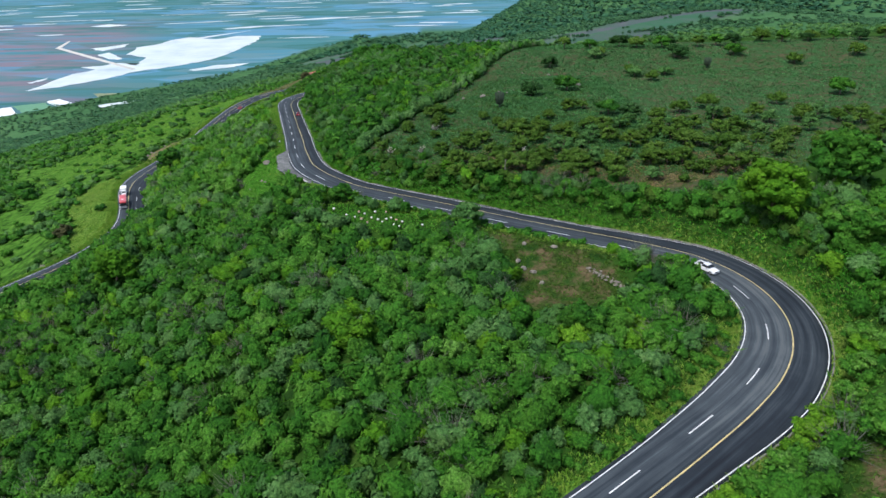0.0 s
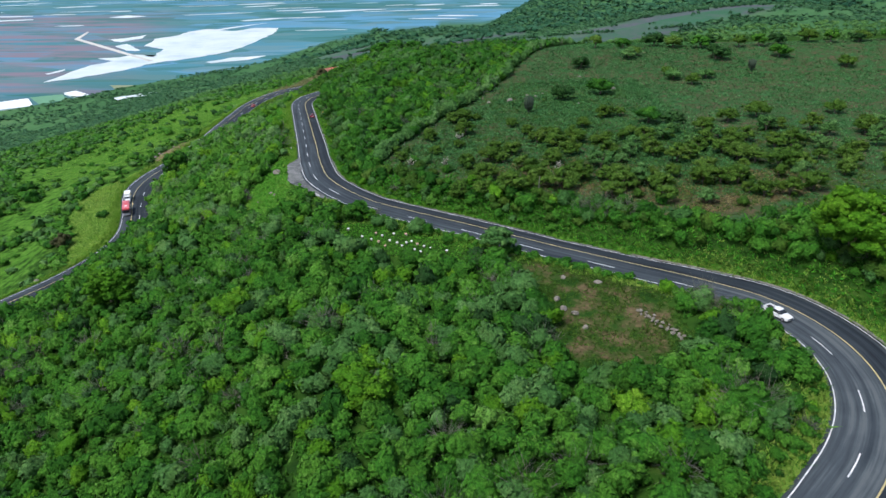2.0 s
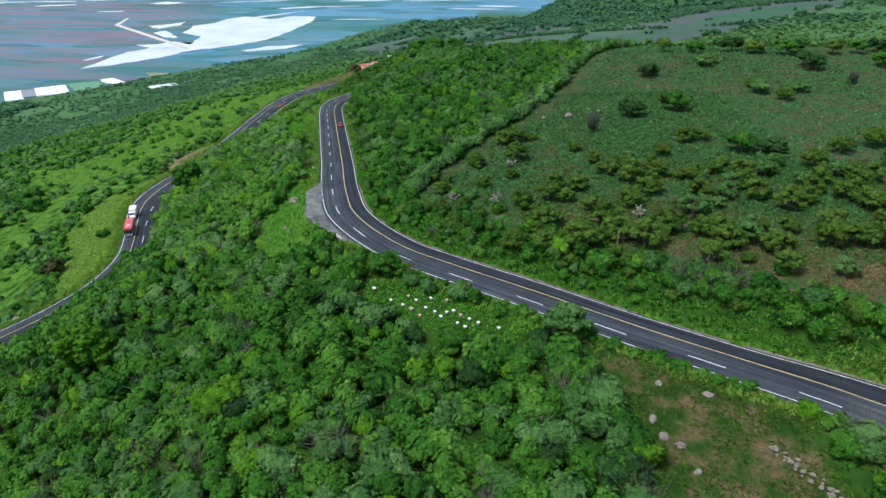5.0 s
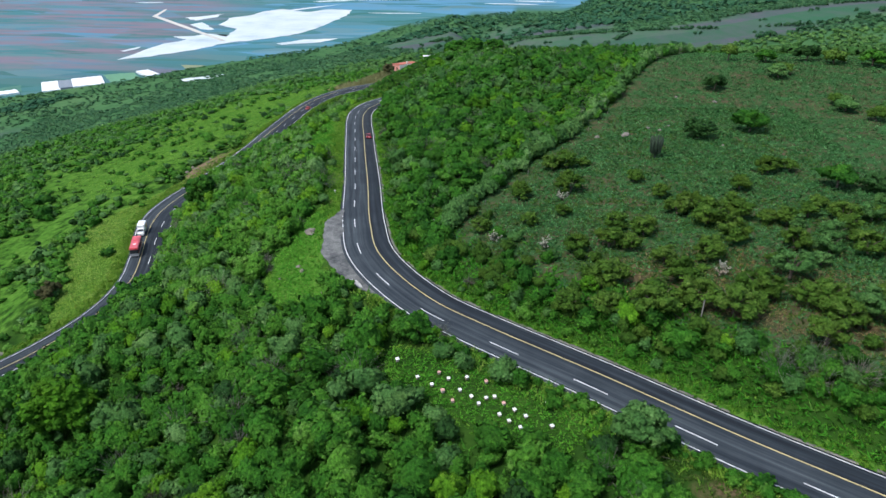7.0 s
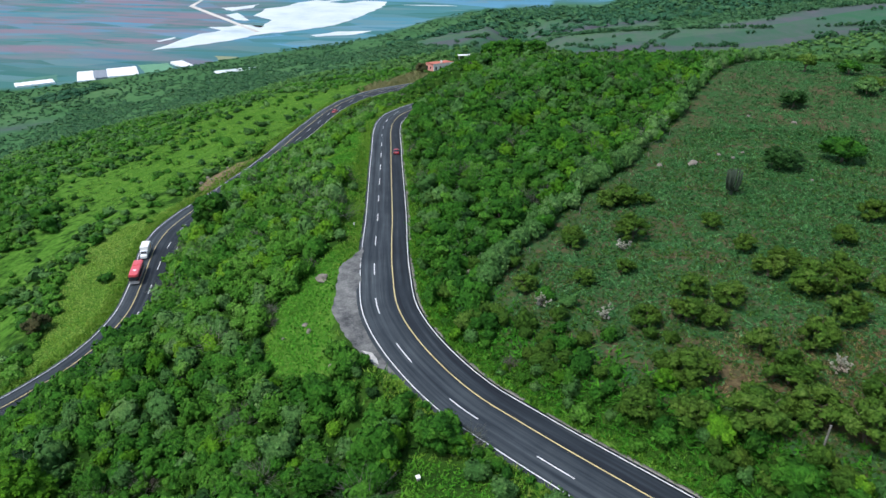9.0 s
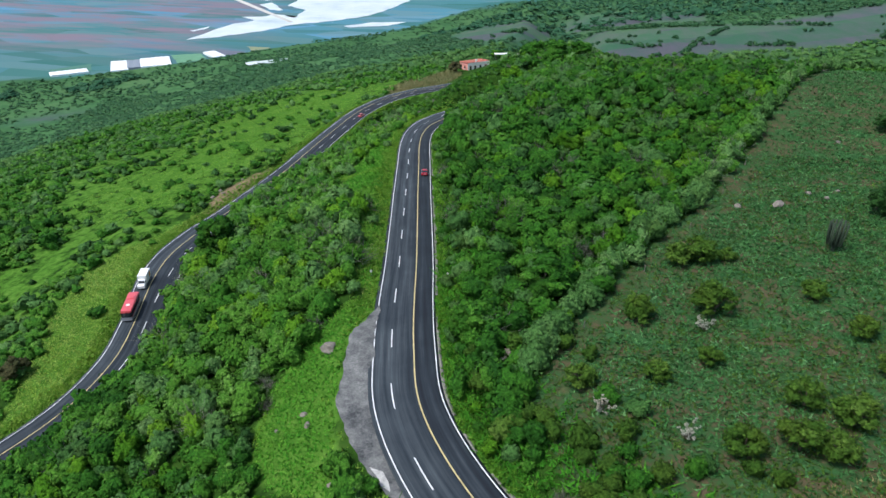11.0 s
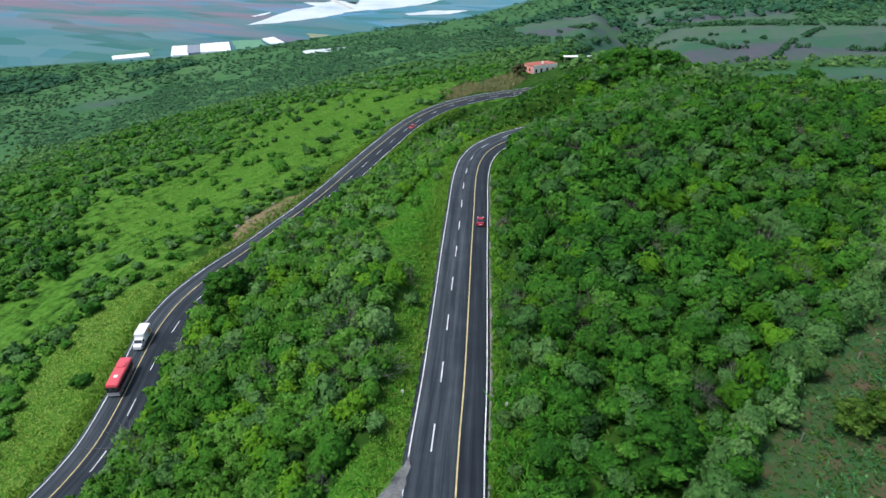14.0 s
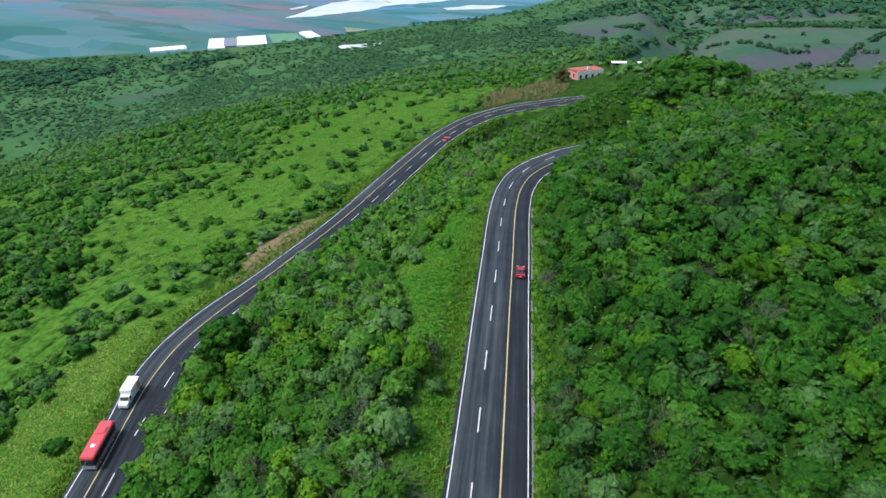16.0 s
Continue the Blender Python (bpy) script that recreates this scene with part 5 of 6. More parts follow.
# lay-by of worn asphalt and gravel
def sheet(name, poly, z, mat, label, category="", kind="structure", lift=0.0, rough=0.0):
    """A flat piece of ground inside an outline, broken up along its edge."""
    pts = []
    for (ax, ay), (bx, by) in zip(poly, poly[1:] + poly[:1]):
        n = max(1, int(math.hypot(bx - ax, by - ay) / max(rough * 2, 1.0)))
        for k in range(min(n, 24)):
            f = k / min(n, 24)
            px, py = ax + (bx - ax) * f, ay + (by - ay) * f
            px += rough * noise.noise((px / max(rough * 3, 1), py / max(rough * 3, 1), 1.0))
            py += rough * noise.noise((px / max(rough * 3, 1), py / max(rough * 3, 1), 7.0))
            pts.append((px, py, (z(px, py) if callable(z) else z) + lift))
    bm = bmesh.new()
    face = bm.faces.new([bm.verts.new(q) for q in pts])
    bmesh.ops.triangulate(bm, faces=[face])
    for f in bm.faces:
        if f.normal.z < 0:
            f.normal_flip()
    me = bpy.data.meshes.new(name)
    bm.to_mesh(me)
    bm.free()
    me.materials.append(mat)
    return tagged(new(name, me), label, category or name, kind=kind)


def gravel():
    m, nt, b = material("worn_gravel", 0.9, 0.2)
    f = maths(nt, "ADD", maths(nt, "MULTIPLY", noise_of(nt, 0.35, 6, 0.7), 0.75), maths(nt, "MULTIPLY", noise_of(nt, 3.0, 3), 0.25))
    nt.links.new(ramp(nt, f, [(0.36, (0.040, 0.043, 0.046)), (0.45, (0.090, 0.093, 0.093)), (0.56, (0.155, 0.157, 0.152)), (0.70, (0.26, 0.255, 0.245))]), b.inputs["Base Color"])
    bump(nt, b, noise_of(nt, 4.0, 4), 0.3, 0.03)
    return m


M_GRAVEL = gravel()
sheet("layby", LAYBY, lambda a, b: float(through_points([(180, 36.2), (205, 36.0), (240, 33.7)], b)), M_GRAVEL, "grey gravel lay-by beside the road bend", "lay-by", lift=-0.08, rough=0.5)

M_CHALK = plain("chalky_gravel", (0.40, 0.39, 0.37), 0.9, 0.2, grain=2.0, amount=0.4)
sheet("gravel_patch", [(-43.2, 193.6), (-42.0, 192.4), (-40.8, 191.0), (-39.6, 190.4), (-40.0, 191.8), (-41.4, 193.2)], lambda a, b: float(through_points([(180, 36.2), (205, 36.0), (240, 33.7)], b)), M_CHALK, "pale chalky gravel washed out beside the road", "gravel", lift=-0.05, rough=0.4)

# concrete ditch and kerbs
ditch = new("concrete_ditch")
tagged(ditch, "shallow broken concrete ditch along the road", "ditch", kind="structure")
n0, n1 = int(np.argmin(np.abs(up_line[:, 1] - 150) + (up_line[:, 0] < 0) * 99)), int(np.argmin(np.abs(up_line[:, 1] - 350)))
for k in range(n0, n1 - 2, 2):
    if rng.uniform() < 0.9:
        sub("slab", ribbon("slab", up_line, up_left, up_run, -up_r - 0.36, -up_r - rng.uniform(0.7, 1.0), -0.02 + rng.uniform(-0.03, 0.03), M_CONCRETE, 0.25, k, k + 3), ditch)
kerb = new("kerb")
tagged(kerb, "low pale concrete kerb on the outside of the bend", "kerb", kind="structure")
m0, m1 = int(np.argmin(np.hypot(up_line[:, 0] - 30, up_line[:, 1] - 66))), n0
for k in range(m0, m1 - 2, 2):
    sub("block", ribbon("block", up_line, up_left, up_run, -up_r - 0.55, -up_r - 0.80, 0.16, M_CONCRETE, 0.4, k, k + 3), kerb)

# ---- cactus ----
def column_cactus(x, y, height):
    ob = new("organ_pipe_cactus")
    ob.location = (x, y, ground_at(x, y) - 0.1)
    v, f = tube([(0, 0, 0), (0.05, 0, 0.6), (0, 0, 1.3)], [0.34, 0.32, 0.3], 9)
    sub("trunk", mesh_from("trunk", v, f, [M_CACTUS]), ob)
    for k in range(22):
        a, r = 2.4 * k, 0.28 + 1.35 * math.sqrt(k / 22)
        top = height * (1 - 0.12 * (r / 1.6) ** 2) * rng.uniform(0.88, 1.0)
        p0, p1, p2 = (0, 0, 0.9), (math.cos(a) * r * 0.8, math.sin(a) * r * 0.8, 1.5), (math.cos(a) * r, math.sin(a) * r, top)
        v, f = tube([p0, p1, tuple((Vector(p1) + Vector(p2)) / 2 + Vector((math.cos(a) * 0.1, math.sin(a) * 0.1, 0))), p2, (p2[0], p2[1], p2[2] + 0.12)], [0.12, 0.16, 0.17, 0.15, 0.02], 8)
        sub("arm", mesh_from("arm", v, f, [M_CACTUS]), ob)
    return tagged(ob, "tall dark organ pipe cactus with many upright arms", "cactus")


M_CACTUS = plain("cactus_skin", (0.035, 0.055, 0.035), 0.7, 0.3, grain=5, amount=0.35)
column_cactus(22, 253, 6.2)
column_cactus(118, 305, 5.0)

# ---- posts, signs, pole ----
def box(bm, x0, x1, y0, y1, z0, z1, bevel=0.0):
    m = bmesh.ops.create_cube(bm, size=1.0)["verts"]
    for q in m:
        q.co = Vector(((x0 + x1) / 2 + q.co.x * (x1 - x0), (y0 + y1) / 2 + q.co.y * (y1 - y0), (z0 + z1) / 2 + q.co.z * (z1 - z0)))
    if bevel:
        edges = {e for q in m for e in q.link_edges}
        bmesh.ops.bevel(bm, geom=list(edges), offset=bevel, segments=2, affect="EDGES")


def part(name, bm, mat, parent, label=""):
    me = bpy.data.meshes.new(name)
    bm.to_mesh(me)
    bm.free()
    me.materials.append(mat)
    return sub(name, me, parent, label)


def boxed(name, size, mat, parent, bevel=0.0, label=""):
    bm = bmesh.new()
    box(bm, *size, bevel)
    return part(name, bm, mat, parent, label)


def rod(bm, a, b, r, sides=12):
    a, b = Vector(a), Vector(b)
    m = Matrix.Translation((a + b) / 2) @ (b - a).to_track_quat("Z", "Y").to_matrix().to_4x4()
    bmesh.ops.create_cone(bm, cap_ends=True, segments=sides, radius1=r, radius2=r, depth=(b - a).length, matrix=m)


M_STEEL = plain("galvanised_steel", (0.45, 0.46, 0.47), 0.45, 0.5, 0.6, grain=10, amount=0.12)
M_SIGN = plain("yellow_sign_paint", (0.75, 0.42, 0.02), 0.45, 0.5, grain=6, amount=0.1)
M_BLACK = plain("black_paint", (0.012, 0.012, 0.013), 0.5, 0.4, grain=6)
M_PAINT = plain("white_paint", (0.78, 0.78, 0.77), 0.5, 0.4, grain=4, amount=0.08)


def road_sign(x, y, turn, kind, label):
    ob = new("road_sign")
    ob.matrix_world = pose(x, y, ground_at(x, y) - 0.1, 0, 0, turn)
    bm = bmesh.new()
    rod(bm, (0, 0, 0), (0, 0, 2.6 if kind == "diamond" else 1.45), 0.04)
    part("post", bm, M_STEEL, ob)
    bm = bmesh.new()
    if kind == "diamond":
        box(bm, -0.45, 0.45, -0.07, -0.045, -0.45, 0.45)
        bmesh.ops.transform(bm, matrix=Matrix.Translation((0, 0, 2.2)) @ Matrix.Rotation(math.pi / 4, 4, "Y"), verts=bm.verts)
        part("plate", bm, M_SIGN, ob, "yellow diamond plate")
        for dx in (-0.14, 0.08):
            boxed("mark", (dx, dx + 0.09, -0.078, -0.071, 2.0, 2.4), M_BLACK, ob)
    else:
        boxed("plate", (-0.18, 0.18, -0.07, -0.045, 0.95, 1.45), M_PAINT, ob)
        boxed("bar", (-0.12, 0.12, -0.078, -0.071, 1.14, 1.22), M_BLACK, ob)
    return tagged(ob, label, "sign")


road_sign(-59.0, 302, 22, "diamond", "yellow diamond warning sign on a steel post")
road_sign(-44.6, 244.5, 15, "white", "small white sign on a post at the road edge")
road_sign(-59.3, 243, 10, "white", "small pale sign on a post in the grass")
road_sign(-108, 513, 10, "white", "white and green sign by the house entrance")


def marker_post(x, y):
    ob = new("fence_post")
    ob.location = (x, y, ground_at(x, y) - 0.1)
    bm = bmesh.new()
    rod(bm, (0, 0, 0), (0.04, 0, 1.35), 0.075, 8)
    part("stake", bm, M_STONE, ob)
    return tagged(ob, "pale wooden fence post at the field edge", "post", "fence posts along the field edge")


for k in range(7):
    f = k / 6
    marker_post(-19 + 44 * f + 4 * math.sin(3 * f), 224 + 105 * f)
pole = new("utility_pole")
pole.location = (17, 174.5, ground_at(17, 174.5) - 0.2)
bm = bmesh.new()
rod(bm, (0, 0, 0), (0.1, 0, 5.6), 0.11, 10)
part("shaft", bm, M_CONCRETE, pole)
tagged(pole, "slim grey concrete pole in the weedy field", "pole")

# ---- beehives ----
M_HIVE = plain("hive_wood", (0.46, 0.40, 0.33), 0.7, 0.3, grain=5, amount=0.2)
M_PINK = plain("faded_pink_paint", (0.55, 0.33, 0.28), 0.7, 0.3, grain=5, amount=0.2)


def beehive(lid_mat, label):
    ob = new("beehive")
    for dx in (-0.2, 0.2):
        boxed("runner", (dx - 0.04, dx + 0.04, -0.28, 0.28, 0, 0.22), M_BARK, ob)
    boxed("brood_box", (-0.26, 0.26, -0.32, 0.32, 0.22, 0.62), M_HIVE, ob, 0.01)
    boxed("lid", (-0.33, 0.33, -0.38, 0.38, 0.60, 0.74), lid_mat, ob, 0.015)
    return tagged(ob, label, "beehive", "beehives in the clearing")


hive_white = beehive(M_PAINT, "wooden beehive with a white lid in the clearing")
hive_pink = beehive(M_PINK, "wooden beehive with a faded pink lid in the clearing")
HIVE_SPOTS = [(-29, 169.8), (-25.2, 166.2), (-22.8, 164.8), (-21, 163.6, 1), (-22, 167.2, 1), (-18.5, 168.5), (-17.6, 166), (-20.4, 166), (-18.4, 163.8), (-16.6, 162.6), (-15.4, 161.3), (-14.6, 165, 1), (-14.4, 162.3), (-13.2, 162.4), (-11.8, 161.2, 1),
              (-12.3, 159.3), (-10.9, 158.1), (-10.2, 160), (-8.9, 163.8), (-8.6, 158.8), (-5.6, 160.4), (-9.3, 156.9), (-7.7, 155.4), (-5, 156.8), (-19.3, 161.8, 1)]
for k, spot in enumerate(HIVE_SPOTS):
    sx, sy = spot[:2]
    m = pose(sx, sy, ground_at(sx, sy) + 0.12, 0, 0, 28 + 9 * math.sin(k * 2.3)) @ Matrix.Scale(0.85, 4)
    source = hive_pink if len(spot) > 2 else hive_white
    if (spot in ((-29, 169.8), (-21, 163.6, 1))):
        source.matrix_world = m
    else:
        copy_thing(source, m)

# ---- vehicles ----
M_TYRE = plain("tyre_rubber", (0.02, 0.02, 0.02), 0.85, 0.3, grain=10)
M_RIM = plain("alloy_rim", (0.5, 0.5, 0.52), 0.35, 0.5, 0.8, grain=10, amount=0.1)
M_LAMP = plain("lamp_glass", (0.8, 0.8, 0.78), 0.15, 0.6, grain=10, amount=0.05)
M_TAIL = plain("tail_lamp_red", (0.45, 0.02, 0.02), 0.2, 0.6, grain=10, amount=0.05)


def gloss(name, color, rough=0.22):
    m, nt, b = material(name, rough, 0.5)
    dust = noise_of(nt, 1.7, 4)
    nt.links.new(mix(nt, maths(nt, "MULTIPLY", dust, 0.25), color, tuple(0.6 * c + 0.08 for c in color)), b.inputs["Base Color"])
    b.inputs["Coat Weight"].default_value = 0.5
    b.inputs["Coat Roughness"].default_value = 0.08
    return m


M_RED = gloss("red_car_paint", (0.36, 0.012, 0.03))
M_CARWHITE = gloss("white_car_paint", (0.74, 0.75, 0.76))
M_BUSRED = gloss("red_bus_paint", (0.62, 0.07, 0.08), 0.3)
M_GLASS = gloss("dark_window_glass", (0.012, 0.015, 0.018), 0.08)
M_SILVER = gloss("grey_bus_paint", (0.33, 0.33, 0.35), 0.3)


def loft(stations):
    """A shell through cross-sections (y, half width low, half width high, z low, z high), front to back."""
    bm = bmesh.new()
    rings = []
    for y, wl, wh, zl, zh in stations:
        zm = zl + (zh - zl) * 0.55
        rings.append([bm.verts.new(q) for q in ((-wl * 0.92, y, zl), (-wl, y, zl + 0.06), (-wl, y, zm), (-wh, y, zh - 0.03), (-wh * 0.86, y, zh), (wh * 0.86, y, zh), (wh, y, zh - 0.03), (wl, y, zm), (wl, y, zl + 0.06), (wl * 0.92, y, zl))])
    for a, b in zip(rings[:-1], rings[1:]):
        for k in range(10):
            bm.faces.new((a[k], a[(k + 1) % 10], b[(k + 1) % 10], b[k]))
    bm.faces.new(rings[0][::-1]), bm.faces.new(rings[-1])
    bmesh.ops.recalc_face_normals(bm, faces=bm.faces)
    for f in bm.faces:
        f.smooth = False
    return bm


def wheel(parent, x, y, r, w=0.22):
    bm = bmesh.new()
    rod(bm, (x - w / 2, y, r), (x + w / 2, y, r), r, 18)
    bmesh.ops.bevel(bm, geom=[e for e in bm.edges if len(e.link_faces) == 2 and e.calc_face_angle() > 1], offset=0.03, segments=2, affect="EDGES")
    tyre = part("wheel", bm, M_TYRE, parent)
    bm = bmesh.new()
    s = 1 if x > 0 else -1
    rod(bm, (x + s * (w / 2 - 0.03), y, r), (x + s * (w / 2 + 0.012), y, r), r * 0.6, 14)
    part("rim", bm, M_RIM, tyre)


def lights(parent, w, y_front, y_back, z):
    for s in (-1, 1):
        boxed("headlight", (s * w * 0.72 - 0.16, s * w * 0.72 + 0.16, y_front - 0.04, y_front + 0.02, z - 0.07, z + 0.07), M_LAMP, parent, 0.015)
        boxed("tail_light", (s * w * 0.78 - 0.13, s * w * 0.78 + 0.13, y_back - 0.02, y_back + 0.04, z - 0.02, z + 0.14), M_TAIL, parent, 0.015)


def saloon(paint, label):
    """A four-door saloon, its nose towards +y."""
    ob = new("car")
    part("body", loft([(2.22, 0.66, 0.6, 0.32, 0.62), (2.05, 0.82, 0.72, 0.24, 0.72), (1.2, 0.88, 0.8, 0.22, 0.88), (0.8, 0.88, 0.8, 0.2, 0.94), (-1.3, 0.88, 0.8, 0.2, 0.98), (-1.95, 0.86, 0.76, 0.24, 0.98), (-2.2, 0.74, 0.68, 0.34, 0.9)]), paint, ob)
    part("windows", loft([(0.98, 0.74, 0.68, 0.86, 0.95), (0.32, 0.78, 0.6, 0.9, 1.38), (-0.7, 0.78, 0.6, 0.9, 1.4), (-1.62, 0.72, 0.64, 0.9, 1.0)]), M_GLASS, ob)
    part("roof", loft([(0.34, 0.62, 0.56, 1.365, 1.40), (0.1, 0.64, 0.56, 1.38, 1.44), (-0.6, 0.64, 0.56, 1.38, 1.45), (-0.86, 0.62, 0.56, 1.345, 1.39)]), paint, ob)
    for s in (-1, 1):
        boxed("mirror", (s * 0.98 - 0.09, s * 0.98 + 0.09, 0.62, 0.74, 0.94, 1.06), paint, ob, 0.02)
        boxed("pillar", (s * 0.72 - 0.03, s * 0.72 + 0.03, -0.28, -0.2, 0.95, 1.38), paint, ob)
        for y in (1.38, -1.32):
            wheel(ob, s * 0.8, y, 0.31)
    lights(ob, 0.88, 2.16, -2.16, 0.68)
    boxed("bumper", (-0.7, 0.7, 2.12, 2.26, 0.28, 0.42), M_BLACK, ob, 0.03)
    boxed("number_plate", (-0.26, 0.26, -2.23, -2.2, 0.6, 0.72), M_PAINT, ob)
    return tagged(ob, label, "car")


def pickup(label):
    ob = new("pickup_truck")
    part("body", loft([(2.55, 0.74, 0.68, 0.42, 0.78), (2.4, 0.88, 0.78, 0.36, 0.92), (1.4, 0.92, 0.84, 0.34, 1.05), (0.9, 0.92, 0.84, 0.34, 1.08), (-0.65, 0.92, 0.86, 0.34, 1.08), (-2.55, 0.92, 0.88, 0.4, 1.06)]), M_CARWHITE, ob)
    part("cab_windows", loft([(1.1, 0.78, 0.72, 1.0, 1.1), (0.52, 0.82, 0.66, 1.02, 1.58), (-0.5, 0.82, 0.66, 1.02, 1.6), (-0.7, 0.8, 0.66, 1.02, 1.5)]), M_GLASS, ob)
    part("cab_roof", loft([(0.56, 0.68, 0.62, 1.56, 1.62), (0.2, 0.7, 0.62, 1.58, 1.66), (-0.62, 0.7, 0.62, 1.58, 1.66)]), M_CARWHITE, ob)
    boxed("load_bed", (-0.74, 0.74, -2.4, -0.85, 1.055, 1.075), M_BLACK, ob)
    for s in (-1, 1):
        boxed("bed_side", (s * 0.83 - 0.08, s * 0.83 + 0.08, -2.52, -0.78, 1.06, 1.3), M_CARWHITE, ob, 0.02)
        boxed("mirror", (s * 1.04 - 0.1, s * 1.04 + 0.1, 0.72, 0.84, 1.08, 1.26), M_BLACK, ob, 0.02)
        for y in (1.62, -1.5):
            wheel(ob, s * 0.82, y, 0.37, 0.26)
    boxed("tailgate", (-0.9, 0.9, -2.56, -2.46, 1.06, 1.3), M_CARWHITE, ob, 0.02)
    boxed("headboard", (-0.8, 0.8, -0.86, -0.76, 1.06, 1.35), M_CARWHITE, ob, 0.02)
    boxed("grille", (-0.55, 0.55, 2.5, 2.58, 0.55, 0.78), M_BLACK, ob, 0.02)
    lights(ob, 0.9, 2.48, -2.52, 0.84)
    return tagged(ob, label, "pickup")


def coach(label):
    ob = new("bus")
    boxed("lower_body", (-1.25, 1.25, -4.7, 4.7, 0.4, 1.35), M_SILVER, ob, 0.08)
    boxed("window_band", (-1.235, 1.235, -4.66, 4.66, 1.33, 2.55), M_GLASS, ob, 0.1)
    boxed("roof", (-1.26, 1.26, -4.72, 4.72, 2.5, 3.25), M_BUSRED, ob, 0.16)
    boxed("stripe", (-1.262, 1.262, -4.5, 4.5, 1.22, 1.36), M_BUSRED, ob)
    for s in (-1, 1):
        for y in (3.0, -2.5):
            wheel(ob, s * 1.12, y, 0.5, 0.3)
        for y in (-3.4, -1.9, -0.4, 1.1, 2.6):
            boxed("window_pillar", (s * 1.245 - 0.02, s * 1.245 + 0.02, y - 0.05, y + 0.05, 1.36, 2.5), M_BLACK, ob)
        boxed("mirror", (s * 1.42 - 0.1, s * 1.42 + 0.1, 4.6, 4.78, 2.1, 2.5), M_BLACK, ob, 0.03)
    boxed("windscreen", (-1.1, 1.1, 4.66, 4.73, 1.4, 2.6), M_GLASS, ob)
    boxed("roof_hatch", (-0.4, 0.4, 1.4, 2.2, 3.24, 3.33), M_PAINT, ob, 0.03)
    boxed("air_unit", (-0.8, 0.8, -2.9, -1.1, 3.24, 3.42), M_BUSRED, ob, 0.05)
    lights(ob, 1.2, 4.68, -4.68, 0.75)
    return tagged(ob, label, "bus")


def box_truck(label, cab_paint, box_paint, mark):
    ob = new("box_truck")
    boxed("chassis", (-0.5, 0.5, -3.3, 2.6, 0.45, 0.75), M_BLACK, ob)
    boxed("cargo_box", (-1.15, 1.15, -3.4, 1.0, 0.85, 3.15), box_paint, ob, 0.05)
    part("cab", loft([(3.2, 0.9, 0.85, 0.5, 1.2), (3.0, 1.0, 0.92, 0.45, 1.35), (2.2, 1.02, 0.95, 0.45, 1.5), (1.9, 1.02, 0.9, 0.45, 2.2), (1.1, 1.02, 0.92, 0.45, 2.3)]), cab_paint, ob)
    part("windscreen", loft([(2.24, 0.86, 0.84, 1.44, 1.53), (1.93, 0.92, 0.8, 1.46, 2.16), (1.9, 0.92, 0.8, 1.46, 2.18)]), M_GLASS, ob)
    for s in (-1, 1):
        boxed("side_window", (s * 1.0 - 0.03, s * 1.0 + 0.03, 1.25, 1.8, 1.5, 2.05), M_GLASS, ob)
        boxed("side_panel", (s * 1.153 - 0.006, s * 1.153 + 0.006, -2.9, -1.5, 1.2, 2.6), mark, ob, label="coloured panel")
        for y in (2.3, -2.2):
            wheel(ob, s * 0.95, y, 0.42, 0.28)
    lights(ob, 0.95, 3.16, -3.38, 0.95)
    return tagged(ob, label, "truck")


def stand_on(ob, line, left, run, y_at, offset, back=False, x_near=None):
    d = np.abs(line[:, 1] - y_at) + (0 if x_near is None else 0.5 * np.abs(line[:, 0] - x_near))
    i = int(np.argmin(d))
    c, l = line[i], left[i]
    yaw = math.degrees(math.atan2(-l[1], -l[0])) + (180 if back else 0)
    slope = math.degrees(math.atan2(line[min(i + 2, len(line) - 1), 2] - line[max(i - 2, 0), 2], run[min(i + 2, len(line) - 1)] - run[max(i - 2, 0)]))
    ob.matrix_world = pose(c[0] + l[0] * offset, c[1] + l[1] * offset, c[2] + 0.01, (-slope if back else slope), 0, yaw)


M_ORANGE = plain("orange_panel", (0.65, 0.28, 0.06), 0.5, 0.4, grain=3, amount=0.3)
stand_on(saloon(M_RED, "dark red saloon car driving in the outer lane"), up_line, up_left, up_run, 309, -1.7)
stand_on(pickup("white pickup truck with an open black load bed"), up_line, up_left, up_run, 127, 4.7, True, 58)
stand_on(coach("red and grey coach with a dark window band"), low_line, low_left, low_run, 261, 1.65, True)
stand_on(box_truck("white box truck with an orange side panel", M_CARWHITE, M_PAINT, M_ORANGE), low_line, low_left, low_run, 274, 1.65, True)
stand_on(saloon(M_CARWHITE, "white saloon car parked at the house entrance"), low_line, low_left, low_run, 502, 4.4)
stand_on(saloon(M_BUSRED, "red car on the far part of the lower road"), low_line, low_left, low_run, 438, -4.6)

# ---- house ----
M_PLASTER = plain("white_plaster", (0.74, 0.73, 0.70), 0.8, 0.25, grain=1.2, amount=0.12)
M_ROSE = plain("rose_plaster", (0.62, 0.27, 0.23), 0.8, 0.25, grain=1.2, amount=0.15)
M_TILE = plain("terracotta_roof", (0.58, 0.22, 0.17), 0.8, 0.25, grain=1.5, amount=0.25)
M_DARKGLASS = gloss("house_window_glass", (0.02, 0.02, 0.025), 0.1)
hx, hy = -99, 569
hz = ground_at(hx, hy) - 0.5
house = new("house")
house.matrix_world = pose(hx, hy, hz, 0, 0, -48)
boxed("wall", (-5, 5, -8, 8, 0, 4.4), M_ROSE, house)
boxed("facade", (5.003, 5.3, -8, 8, 0, 5.1), M_PLASTER, house, 0.05)
